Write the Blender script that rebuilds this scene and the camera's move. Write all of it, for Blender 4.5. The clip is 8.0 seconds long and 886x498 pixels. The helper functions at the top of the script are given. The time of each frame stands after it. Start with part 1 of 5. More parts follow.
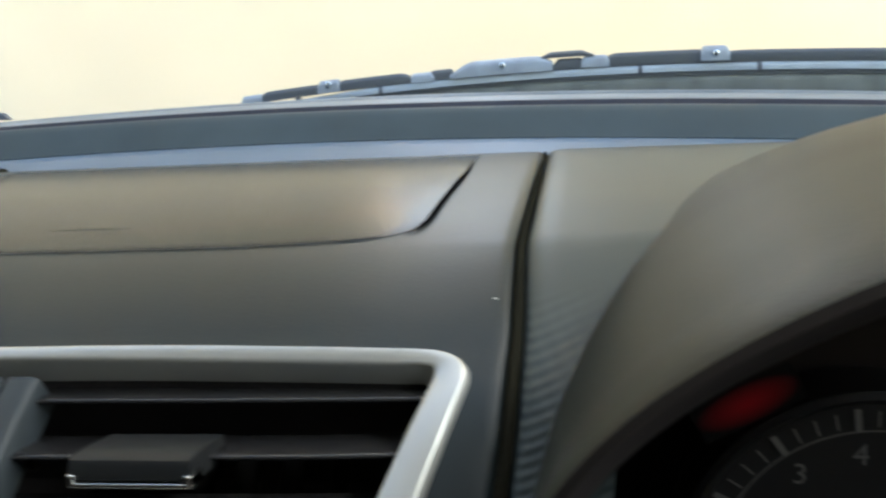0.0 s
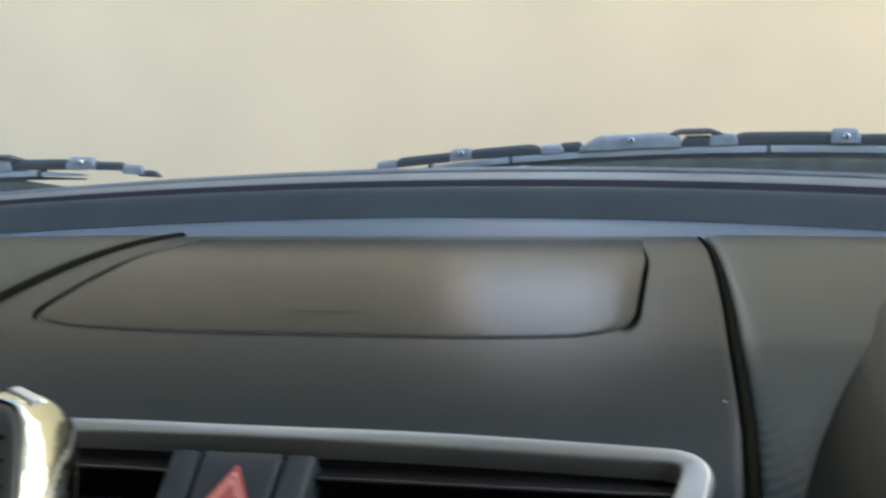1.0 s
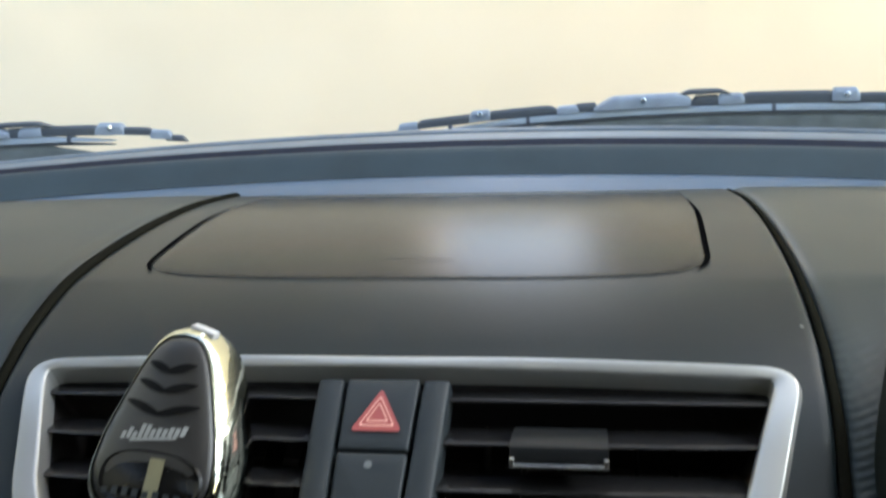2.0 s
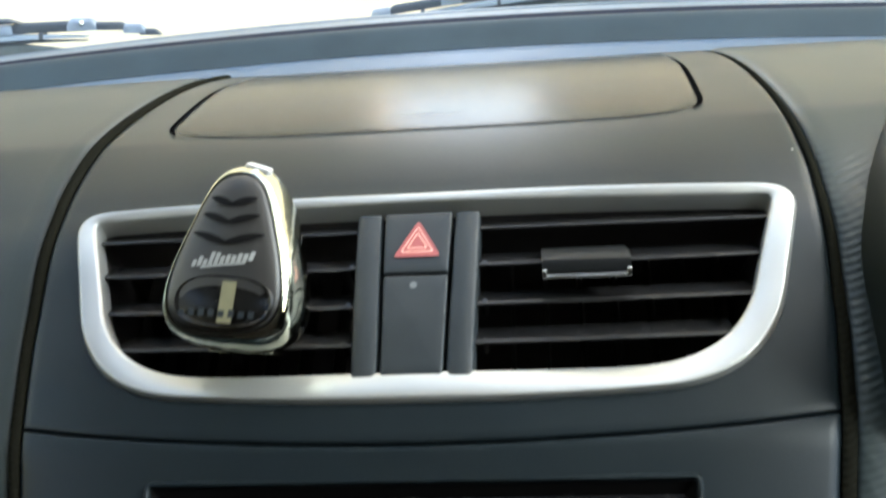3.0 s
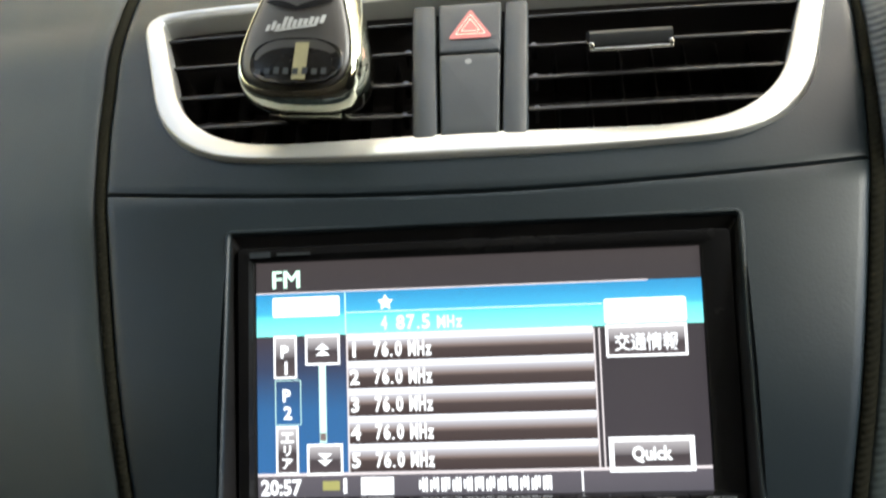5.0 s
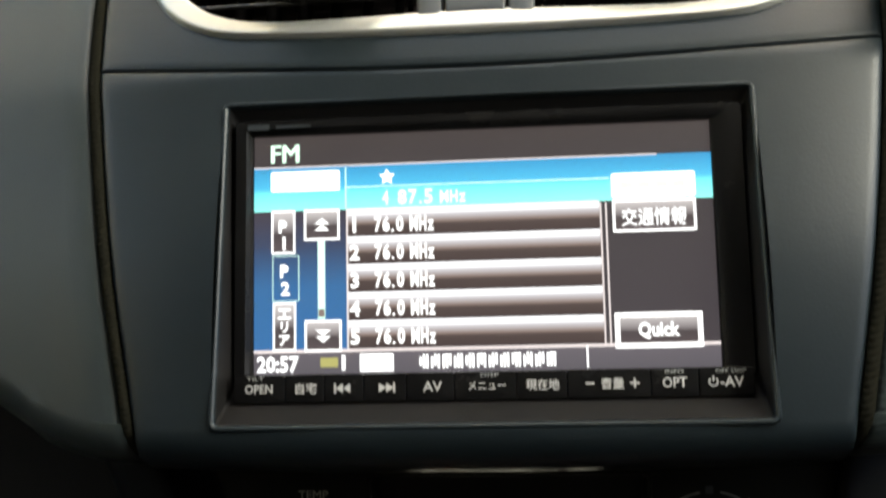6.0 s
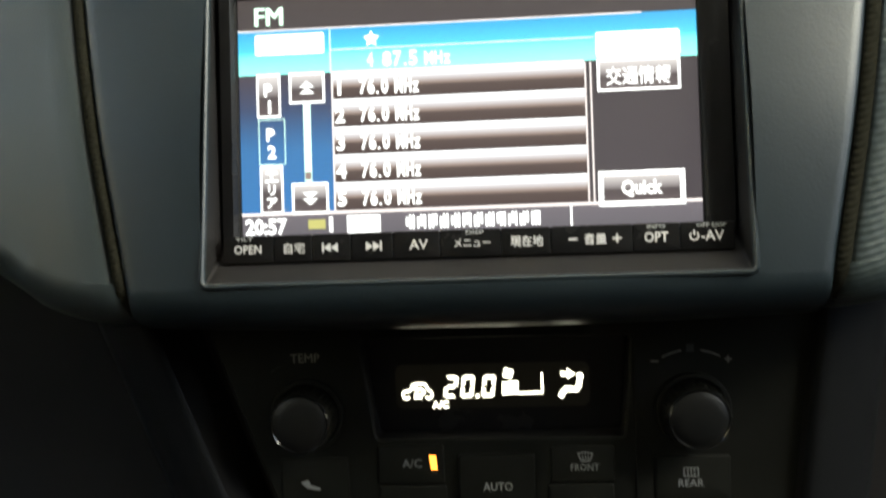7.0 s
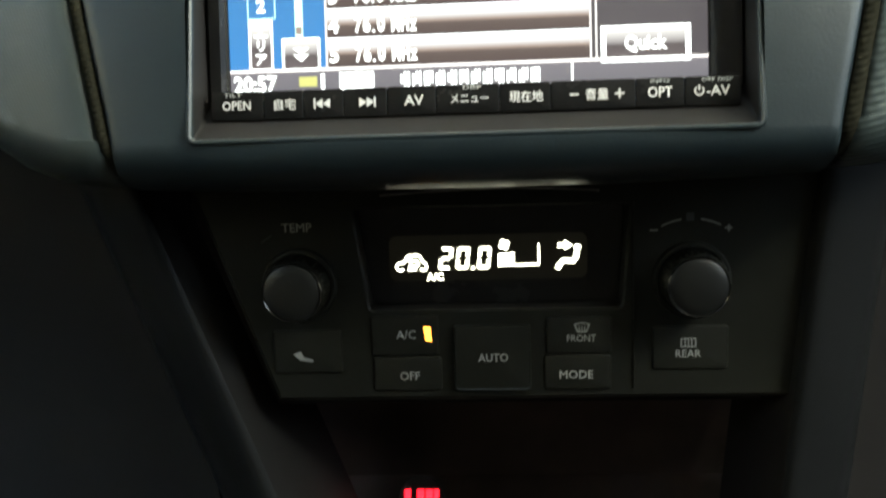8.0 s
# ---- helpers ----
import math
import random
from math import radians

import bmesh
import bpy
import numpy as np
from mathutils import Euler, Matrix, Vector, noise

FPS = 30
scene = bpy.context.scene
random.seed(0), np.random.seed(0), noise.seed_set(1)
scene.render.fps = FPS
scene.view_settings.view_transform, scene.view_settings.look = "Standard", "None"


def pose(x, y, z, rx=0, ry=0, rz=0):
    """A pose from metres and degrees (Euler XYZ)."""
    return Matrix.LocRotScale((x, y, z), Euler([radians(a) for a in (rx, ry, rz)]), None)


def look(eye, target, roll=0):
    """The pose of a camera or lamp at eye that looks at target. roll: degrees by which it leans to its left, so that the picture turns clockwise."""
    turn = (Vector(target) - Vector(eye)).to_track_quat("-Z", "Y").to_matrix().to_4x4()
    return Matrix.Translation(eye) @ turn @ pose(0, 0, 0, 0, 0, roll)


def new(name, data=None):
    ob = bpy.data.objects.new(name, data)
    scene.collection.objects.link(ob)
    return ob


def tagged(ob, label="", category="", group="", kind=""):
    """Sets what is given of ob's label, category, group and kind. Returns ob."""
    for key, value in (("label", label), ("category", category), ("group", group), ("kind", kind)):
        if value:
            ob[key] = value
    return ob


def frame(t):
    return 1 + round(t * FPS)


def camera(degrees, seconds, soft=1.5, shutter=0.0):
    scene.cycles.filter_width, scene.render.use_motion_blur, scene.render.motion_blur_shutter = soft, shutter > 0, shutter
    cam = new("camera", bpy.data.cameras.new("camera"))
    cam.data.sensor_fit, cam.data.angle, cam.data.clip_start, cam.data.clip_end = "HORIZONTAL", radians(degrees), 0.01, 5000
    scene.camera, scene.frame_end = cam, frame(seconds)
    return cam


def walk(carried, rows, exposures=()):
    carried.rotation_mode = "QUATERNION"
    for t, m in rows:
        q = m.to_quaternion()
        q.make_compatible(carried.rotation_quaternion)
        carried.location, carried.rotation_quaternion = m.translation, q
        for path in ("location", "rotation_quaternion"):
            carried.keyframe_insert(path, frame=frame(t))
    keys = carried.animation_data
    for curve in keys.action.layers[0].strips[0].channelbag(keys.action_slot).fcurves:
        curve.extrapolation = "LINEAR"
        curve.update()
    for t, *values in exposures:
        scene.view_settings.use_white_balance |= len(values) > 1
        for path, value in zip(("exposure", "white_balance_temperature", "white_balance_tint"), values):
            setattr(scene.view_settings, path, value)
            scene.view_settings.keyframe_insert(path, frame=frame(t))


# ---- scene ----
cam = camera(51.0, 8.0, soft=2.2, shutter=0.6)
PATH = [
    (0, (0.1673, -0.1198, 1.0493), (-0.0965, 1.8091, 0.5912), -3.23),
    (0.3, (0.1509, -0.1276, 1.0555), (-0.1548, 1.7958, 0.6185), -2.96),
    (0.5, (0.1418, -0.1326, 1.0605), (-0.1906, 1.7958, 0.6472), -2.66),
    (0.8, (0.1273, -0.1432, 1.0714), (-0.2388, 1.7816, 0.6904), -2.27),
    (1, (0.1159, -0.1517, 1.0765), (-0.2675, 1.7766, 0.7094), -1.90),
    (1.2, (0.1045, -0.1610, 1.0832), (-0.2935, 1.7659, 0.7246), -1.73),
    (2.3, (0.0617, -0.2119, 1.0761), (-0.1907, 1.7047, 0.5636), -2.93),
    (2.5, (0.0572, -0.2208, 1.0707), (-0.1710, 1.6862, 0.5125), -3.41),
    (2.7, (0.0508, -0.2283, 1.0678), (-0.1512, 1.6673, 0.4760), -3.88),
    (3, (0.0426, -0.2364, 1.0629), (-0.1482, 1.6506, 0.4281), -4.13),
    (3.2, (0.0382, -0.2441, 1.0582), (-0.1415, 1.6323, 0.4019), -4.07),
    (3.5, (0.0333, -0.2536, 1.0530), (-0.1446, 1.6176, 0.3697), -4.14),
    (3.7, (0.0278, -0.2581, 1.0460), (-0.1441, 1.6076, 0.3578), -4.04),
    (4, (0.0235, -0.2635, 1.0432), (-0.1444, 1.6008, 0.3386), -4.11),
    (4.2, (0.0221, -0.2675, 1.0342), (-0.1519, 1.5932, 0.3331), -4.40),
    (4.5, (0.0205, -0.2750, 1.0240), (-0.1535, 1.5860, 0.3123), -4.58),
    (4.7, (0.0209, -0.2799, 1.0154), (-0.1672, 1.5820, 0.3098), -4.60),
    (5.8, (0.0145, -0.2926, 0.9730), (-0.1524, 1.5690, 0.2610), -3.71),
    (6, (0.0133, -0.2942, 0.9605), (-0.1510, 1.5721, 0.2606), -3.47),
    (6.2, (0.0135, -0.2964, 0.9559), (-0.1495, 1.5559, 0.2304), -3.50),
    (6.5, (0.0140, -0.2996, 0.9545), (-0.1405, 1.5321, 0.1665), -3.80),
    (6.7, (0.0160, -0.3021, 0.9486), (-0.1465, 1.5102, 0.1283), -4.05),
    (7, (0.0161, -0.3045, 0.9442), (-0.1426, 1.4921, 0.0799), -3.98),
    (7.2, (0.0147, -0.3074, 0.9432), (-0.1297, 1.4642, 0.0351), -3.91),
    (7.5, (0.0154, -0.3095, 0.9296), (-0.1322, 1.4485, -0.0125), -3.84),
    (7.7, (0.0139, -0.3092, 0.9254), (-0.1263, 1.4342, -0.0362), -3.65),
    (8, (0.0129, -0.3080, 0.9189), (-0.1284, 1.4225, -0.0738), -3.59),
]
EXPOSURES = [(0.0, 2.66, 7000, 7), (0.2, 2.60, 6900, 7), (0.5, 2.36, 6800, 7), (0.8, 2.44, 6750, 8), (1.0, 2.03, 6650, 9), (1.2, 2.03, 6650, 9), (2.3, 2.76, 6600, 7), (2.5, 2.90, 6450, 5),
             (3.0, 3.17, 6850, 5), (3.5, 3.43, 7100, 5), (4.5, 3.64, 7500, 8), (6.0, 3.58, 8400, 9), (6.5, 3.70, 8500, 8), (7.0, 4.02, 8500, 6), (8.0, 4.45, 8300, 0)]
walk(cam, [(t, look(eye, target, roll)) for t, eye, target, roll in PATH], EXPOSURES)

# ---- world and sun ----
SUN_ELEVATION, SUN_TURN = radians(42), radians(35)
world = bpy.data.worlds.new("sky")
scene.world = world
world.use_nodes = True
wn = world.node_tree
sky = wn.nodes.new("ShaderNodeTexSky")
sky.sky_type, sky.sun_disc = "NISHITA", False
sky.air_density, sky.dust_density, sky.ozone_density = 1.0, 3.0, 0.7
sky.sun_elevation, sky.sun_rotation = SUN_ELEVATION, SUN_TURN
wn.links.new(sky.outputs[0], wn.nodes["Background"].inputs[0])
wn.nodes["Background"].inputs[1].default_value = 0.15
sun = new("sun", bpy.data.lights.new("sun", "SUN"))
sun.data.energy, sun.data.angle, sun.data.color = 4.6, radians(0.6), (1.0, 0.97, 0.93)
sun.matrix_world = look((4.26, 6.09, 7.69), (0.0, 0.0, 1.0))


def window_light(name, watts, tone, eye, target, size):
    """A fill lamp added in the opening of a side window, in place of daylight."""
    lamp = new(name, bpy.data.lights.new(name, "AREA"))
    lamp.data.shape, lamp.data.size, lamp.data.size_y = "RECTANGLE", *size
    lamp.data.energy, lamp.data.color = watts, tone
    lamp.matrix_world = look(eye, target)


# added fills at the driver's window: one for high sky, one thrown up at the headlining
window_light("driver_sky_fill", 0.72, (0.90, 0.98, 1.0), (0.65, -0.10, 1.36), (0.0, -0.10, 1.30), (0.40, 0.14))
window_light("driver_yard_fill", 0.14, (0.95, 1.0, 1.0), (0.65, -0.15, 1.16), (0.05, -0.15, 1.96), (0.55, 0.24))


# ---- materials ----
def material(name, base, rough=0.5, metal=0.0, grain=0.0, grain_size=0.001, tint=0.0, tint_size=0.05, glow=None, strength=0.0,
             rough_wear=0.0, coat=0.0, specular=0.5):
    """A surface with grain (bump), colour variation and wear in its gloss, all in metres."""
    m = bpy.data.materials.new(name)
    m.use_nodes = True
    n, link = m.node_tree.nodes, m.node_tree.links.new
    b = n["Principled BSDF"]
    b.inputs["Base Color"].default_value = (*base, 1)
    b.inputs["Roughness"].default_value = rough
    b.inputs["Metallic"].default_value = metal
    b.inputs["Coat Weight"].default_value = coat
    b.inputs["Specular IOR Level"].default_value = specular
    if glow:
        b.inputs["Emission Color"].default_value = (*glow, 1)
        b.inputs["Emission Strength"].default_value = strength
    place = n.new("ShaderNodeTexCoord").outputs["Object"]
    if tint or rough_wear:
        t = n.new("ShaderNodeTexNoise")
        t.inputs["Scale"].default_value, t.inputs["Detail"].default_value = 1 / tint_size, 6
        link(place, t.inputs["Vector"])
    if tint:
        r = n.new("ShaderNodeValToRGB")
        r.color_ramp.elements[0].position, r.color_ramp.elements[1].position = 0.3, 0.7
        r.color_ramp.elements[0].color = (*[c * (1 - tint) for c in base], 1)
        r.color_ramp.elements[1].color = (*[c * (1 + tint) for c in base], 1)
        link(t.outputs["Fac"], r.inputs[0])
        link(r.outputs[0], b.inputs["Base Color"])
    if rough_wear:
        k = n.new("ShaderNodeMapRange")
        k.inputs["To Min"].default_value, k.inputs["To Max"].default_value = rough - rough_wear, rough + rough_wear
        link(t.outputs["Fac"], k.inputs["Value"])
        link(k.outputs[0], b.inputs["Roughness"])
    if grain:
        g = n.new("ShaderNodeTexNoise")
        g.inputs["Scale"].default_value, g.inputs["Detail"].default_value = 1 / grain_size, 3
        link(place, g.inputs["Vector"])
        u = n.new("ShaderNodeBump")
        u.inputs["Strength"].default_value, u.inputs["Distance"].default_value = grain, grain_size * 0.5
        link(g.outputs["Fac"], u.inputs["Height"])
        link(u.outputs[0], b.inputs["Normal"])
    return m


def weave(name, base, rough, size, depth):
    """Soft dashboard skin with a fine embossed diagonal pattern."""
    m = material(name, base, rough, tint=0.12, tint_size=0.08, rough_wear=0.05, specular=0.24)
    n, link = m.node_tree.nodes, m.node_tree.links.new
    co = n.new("ShaderNodeTexCoord")
    heights = []
    for turn in (35, -35):
        w = n.new("ShaderNodeTexWave")
        mp = n.new("ShaderNodeMapping")
        mp.inputs["Rotation"].default_value = (radians(20), radians(turn), radians(turn))
        w.inputs["Scale"].default_value = 1 / size
        w.inputs["Distortion"].default_value = 0.6
        link(co.outputs["Object"], mp.inputs[0])
        link(mp.outputs[0], w.inputs[0])
        heights.append(w.outputs["Fac"])
    mul = n.new("ShaderNodeMath")
    mul.operation = "MULTIPLY"
    link(heights[0], mul.inputs[0])
    link(heights[1], mul.inputs[1])
    u = n.new("ShaderNodeBump")
    u.inputs["Strength"].default_value, u.inputs["Distance"].default_value = depth, 0.0006
    link(mul.outputs[0], u.inputs["Height"])
    link(u.outputs[0], n["Principled BSDF"].inputs["Normal"])
    return m


def ribs(name, base, rough, size, depth, smooth_z, full_z, specular=0.27):
    """Skin with fine embossed ribs that run across it below the height full_z and fade out at smooth_z."""
    m = material(name, base, rough, tint=0.12, tint_size=0.08, rough_wear=0.05, specular=specular)
    n, link = m.node_tree.nodes, m.node_tree.links.new
    co = n.new("ShaderNodeTexCoord")
    heights = []
    for turn, k in ((14, 1.0), (-60, 0.45)):
        w = n.new("ShaderNodeTexWave")
        w.bands_direction = "Z"
        mp = n.new("ShaderNodeMapping")
        mp.inputs["Rotation"].default_value = (0, radians(turn), 0)
        w.inputs["Scale"].default_value = 0.314 * k / size
        w.inputs["Distortion"].default_value = 0.3
        link(co.outputs["Object"], mp.inputs[0])
        link(mp.outputs[0], w.inputs[0])
        heights.append(w.outputs["Fac"])
    mix = n.new("ShaderNodeMath")
    mix.operation = "MULTIPLY_ADD"
    mix.inputs[1].default_value = 0.3
    link(heights[1], mix.inputs[0])
    link(heights[0], mix.inputs[2])
    u = n.new("ShaderNodeBump")
    u.inputs["Strength"].default_value, u.inputs["Distance"].default_value = depth, 0.0009
    sep, part_off = n.new("ShaderNodeSeparateXYZ"), n.new("ShaderNodeMapRange")
    part_off.inputs["From Min"].default_value, part_off.inputs["From Max"].default_value = smooth_z, full_z
    fade_out = n.new("ShaderNodeMath")
    fade_out.operation = "MULTIPLY"
    link(co.outputs["Object"], sep.inputs[0])
    link(sep.outputs["Z"], part_off.inputs["Value"])
    link(part_off.outputs[0], fade_out.inputs[0])
    link(mix.outputs[0], fade_out.inputs[1])
    link(fade_out.outputs[0], u.inputs["Height"])
    link(u.outputs[0], n["Principled BSDF"].inputs["Normal"])
    return m


LIT = 0.122


def glowing(name, colour, strength):
    return material(name, (0.01, 0.01, 0.01), 0.3, glow=colour, strength=strength * LIT)


def fade(name, stops, strength, axis="Y"):
    """A lit screen patch whose colour runs along its own height."""
    m = glowing(name, (1, 1, 1), strength)
    n, link = m.node_tree.nodes, m.node_tree.links.new
    sep = n.new("ShaderNodeSeparateXYZ")
    link(n.new("ShaderNodeUVMap").outputs[0], sep.inputs[0])
    r = n.new("ShaderNodeValToRGB")
    el = r.color_ramp.elements
    while len(el) < len(stops):
        el.new(0.5)
    for e, (at, c) in zip(el, stops):
        e.position, e.color = at, (*c, 1)
    link(sep.outputs[axis], r.inputs[0])
    link(r.outputs[0], n["Principled BSDF"].inputs["Emission Color"])
    return m


DASH = material("charcoal_plastic", (0.0108, 0.0168, 0.0202), 0.37, grain=0.10, grain_size=0.0011, tint=0.10, tint_size=0.06, rough_wear=0.04, specular=0.215)
LID = material("charcoal_lid_plastic", (0.0070, 0.0095, 0.0125), 0.25, specular=0.14, grain=0.08, grain_size=0.0011, tint=0.10, tint_size=0.06, rough_wear=0.01)
PAD = weave("charcoal_soft_skin", (0.0250, 0.0330, 0.0342), 0.42, 0.0030, 0.05)
RIBBED = ribs("charcoal_ribbed_skin", (0.0270, 0.0370, 0.0375), 0.42, 0.0020, 0.21, 0.975, 0.966)
HOOD = material("charcoal_hood_skin", (0.0085, 0.0105, 0.0076), 0.44, specular=0.13, grain=0.12, grain_size=0.0012, tint=0.10, tint_size=0.07, rough_wear=0.05)
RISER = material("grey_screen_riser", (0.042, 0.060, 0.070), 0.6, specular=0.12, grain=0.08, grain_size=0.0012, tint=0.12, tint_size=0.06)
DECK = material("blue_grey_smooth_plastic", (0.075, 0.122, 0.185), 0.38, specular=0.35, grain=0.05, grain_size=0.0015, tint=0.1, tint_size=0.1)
GAP = material("black_gap", (0.020, 0.017, 0.017), 0.8, grain=0.1, specular=0.1)
VOID = material("dark_recess", (0.0040, 0.0038, 0.0038), 1.0, specular=0.0, tint=0.2, tint_size=0.01)
SLAT = material("dark_grey_slat_plastic", (0.0165, 0.0160, 0.0165), 0.24, specular=0.50, grain=0.06, grain_size=0.001, tint=0.1, tint_size=0.02)
SWITCH = material("grey_switch_plastic", (0.027, 0.033, 0.037), 0.45, specular=0.3, grain=0.1, grain_size=0.0007, tint=0.08, tint_size=0.02)
# duct base raised above black in place of veiling glare
DUCT = material("lifted_duct_plastic", (0.036, 0.032, 0.032), 0.7, specular=0.1, grain=0.1, grain_size=0.001, tint=0.15, tint_size=0.03)
TABSKIN = material("charcoal_tab_plastic", (0.012, 0.013, 0.014), 0.5, specular=0.16, grain=0.1, grain_size=0.0007, tint=0.1, tint_size=0.02)
GLOSS = material("gloss_black_plastic", (0.010, 0.010, 0.010), 0.12, rough_wear=0.05, tint=0.2, tint_size=0.02)
SILVER = material("satin_silver_paint", (0.43, 0.435, 0.42), 0.32, metal=0.5, grain=0.05, grain_size=0.0006, tint=0.03, tint_size=0.03, rough_wear=0.04)
CHROME = material("chrome", (0.85, 0.85, 0.82), 0.07, metal=1.0, grain=0.06, grain_size=0.004, rough_wear=0.04, tint=0.05, tint_size=0.02)
PRINT = material("pale_grey_print", (0.44, 0.45, 0.44), 0.6)
FAINT = material("worn_grey_print", (0.20, 0.205, 0.20), 0.6)
BARPRINT = material("lit_white_print", (0.45, 0.45, 0.45), 0.6, glow=(0.9, 0.93, 0.95), strength=0.013)
WALLPAINT = material("cream_stucco", (0.83, 0.64, 0.44), 0.9, grain=0.5, grain_size=0.006, tint=0.05, tint_size=0.6)
CONCRETE = material("concrete", (0.38, 0.39, 0.37), 0.85, grain=0.4, grain_size=0.01, tint=0.15, tint_size=0.4)
SEAL = material("matt_black_seal", (0.012, 0.016, 0.030), 0.85, specular=0.04, grain=0.1)
NAVBLACK = material("deep_black_plastic", (0.0075, 0.0070, 0.0070), 0.55, specular=0.12, grain=0.05, tint=0.15, tint_size=0.02)
NAVGLOSS = material("smoky_black_gloss", (0.0068, 0.0066, 0.0068), 0.26, specular=0.16, rough_wear=0.05, tint=0.2, tint_size=0.02)
# olive base stands in for the bead's glint; specular is off
BEAD = ribs("ribbed_bead_olive_glint", (0.0120, 0.0116, 0.0085), 0.8, 0.0018, 0.30, 0.955, 0.925, 0.0)
PALE_SEAM = material("pale_seam", (0.11, 0.118, 0.115), 0.8, specular=0.1, tint=0.4, tint_size=0.02)
RUBBER = material("wiper_rubber", (0.085, 0.094, 0.108), 0.45, grain=0.1)
ARM = material("faded_wiper_paint", (0.29, 0.33, 0.39), 0.35, grain=0.08, tint=0.2, tint_size=0.02)
COWL = material("weathered_cowl_plastic", (0.12, 0.155, 0.19), 0.5, grain=0.1, grain_size=0.002, tint=0.2, tint_size=0.05)
WEATHERED = material("weathered_grey_plastic", (0.15, 0.165, 0.165), 0.5, grain=0.1, grain_size=0.002, tint=0.25, tint_size=0.02)
PALE_STRIP = material("pale_wiper_strip", (0.36, 0.41, 0.47), 0.3, tint=0.15, tint_size=0.03)
LINER = material("pale_headlining", (0.62, 0.615, 0.60), 0.9, grain=0.2, grain_size=0.003, tint=0.05)
# olive tone of the added walls, for green reflections in the chrome
UNSEEN_WALL = material("olive_unseen_wall", (0.60, 0.58, 0.42), 0.9, grain=0.5, grain_size=0.02, tint=0.3, tint_size=0.5)
TRIM = material("dark_cabin_trim", (0.020, 0.018, 0.018), 0.6, grain=0.1, grain_size=0.002, tint=0.1, specular=0.25)
GLOVE = material("dark_grey_lower_plastic", (0.020, 0.020, 0.020), 0.6, grain=0.1, grain_size=0.002, tint=0.1, specular=0.2)
POCKET = material("brown_black_pocket_plastic", (0.085, 0.064, 0.061), 0.7, grain=0.15, grain_size=0.002, tint=0.2, tint_size=0.03, specular=0.1)
CHEEK = material("console_side_plastic", (0.0076, 0.0080, 0.0085), 0.42, grain=0.1, grain_size=0.001, tint=0.12, specular=0.06)


# ---- mesh helpers ----
def mesh(name, verts, faces, mat, sharp=35, uvs=None):
    me = bpy.data.meshes.new(name)
    me.from_pydata([tuple(v) for v in verts], [], faces)
    me.validate()
    bm = bmesh.new()
    bm.from_mesh(me)
    bmesh.ops.recalc_face_normals(bm, faces=bm.faces)
    bm.to_mesh(me)
    bm.free()
    me.polygons.foreach_set("use_smooth", [True] * len(me.polygons))
    me.set_sharp_from_angle(angle=radians(sharp))
    if mat:
        me.materials.append(mat)
    return me


def thing(name, place, label, category, group="", kind=""):
    """An Empty at the base of a thing."""
    e = new(name)
    e.location = place
    e.empty_display_size = 0.02
    return tagged(e, label, category, group, kind)


def part(name, geo, mat, parent, label="", sharp=35):
    """One mesh object under a thing or a part. geo: (verts, faces) in world metres."""
    me = geo if isinstance(geo, bpy.types.Mesh) else mesh(name, geo[0], geo[1], mat, sharp)
    ob = new(name, me)
    ob.parent = parent
    base = parent
    at = Vector((0, 0, 0))
    while base is not None:
        if base.type == "EMPTY":
            at = Vector(base.location)
        base = base.parent
    ob.matrix_parent_inverse = Matrix.Translation(-at) if parent.type == "EMPTY" else Matrix.Identity(4)
    if label:
        tagged(ob, label)
    return ob


def solid(name, geo, mat, label, category, kind="", group="", sharp=35):
    """A thing that is one mesh."""
    return tagged(new(name, mesh(name, geo[0], geo[1], mat, sharp)), label, category, group, kind)


def sheet(rows, closed=False, skip=None):
    """Quads over rows of points; closed joins each row's end to its start."""
    n = len(rows[0])
    verts = [p for r in rows for p in r]
    faces = []
    for i in range(len(rows) - 1):
        for j in range(n if closed else n - 1):
            if skip and skip(i, j):
                continue
            k = (j + 1) % n
            faces.append((i * n + j, i * n + k, (i + 1) * n + k, (i + 1) * n + j))
    return verts, faces


def joined(*geos):
    verts, faces = [], []
    for v, f in geos:
        o = len(verts)
        verts += list(v)
        faces += [tuple(i + o for i in q) for q in f]
    return verts, faces


def capped(rows, first=True, last=True):
    """A closed loft of rings with its ends filled."""
    v, f = sheet(rows, closed=True)
    n = len(rows[0])
    if first:
        f.append(tuple(range(n))[::-1])
    if last:
        f.append(tuple(range(len(v) - n, len(v))))
    return v, f


class Plane:
    """A leaning face: u to the right, v up along it, w out of it, all in metres."""

    def __init__(self, origin, lean, turn=0.0, tip=0.0):
        self.m = Matrix.Translation(origin) @ Euler((radians(90 - lean), 0, 0)).to_matrix().to_4x4()
        self.m = self.m @ Matrix.Rotation(radians(turn), 4, "Y") @ Matrix.Rotation(radians(tip), 4, "Z")

    def __call__(self, u, v, w=0.0):
        return self.m @ Vector((u, v, w))


def ring(u0, v0, u1, v1, r, n=6):
    """A rounded rectangle, as (u, v)."""
    out = []
    for cx, cy, a in ((u1 - r, v1 - r, 0), (u0 + r, v1 - r, 90), (u0 + r, v0 + r, 180), (u1 - r, v0 + r, 270)):
        for k in range(n + 1):
            t = radians(a + 90 * k / n)
            out.append((cx + r * math.cos(t), cy + r * math.sin(t)))
    return out


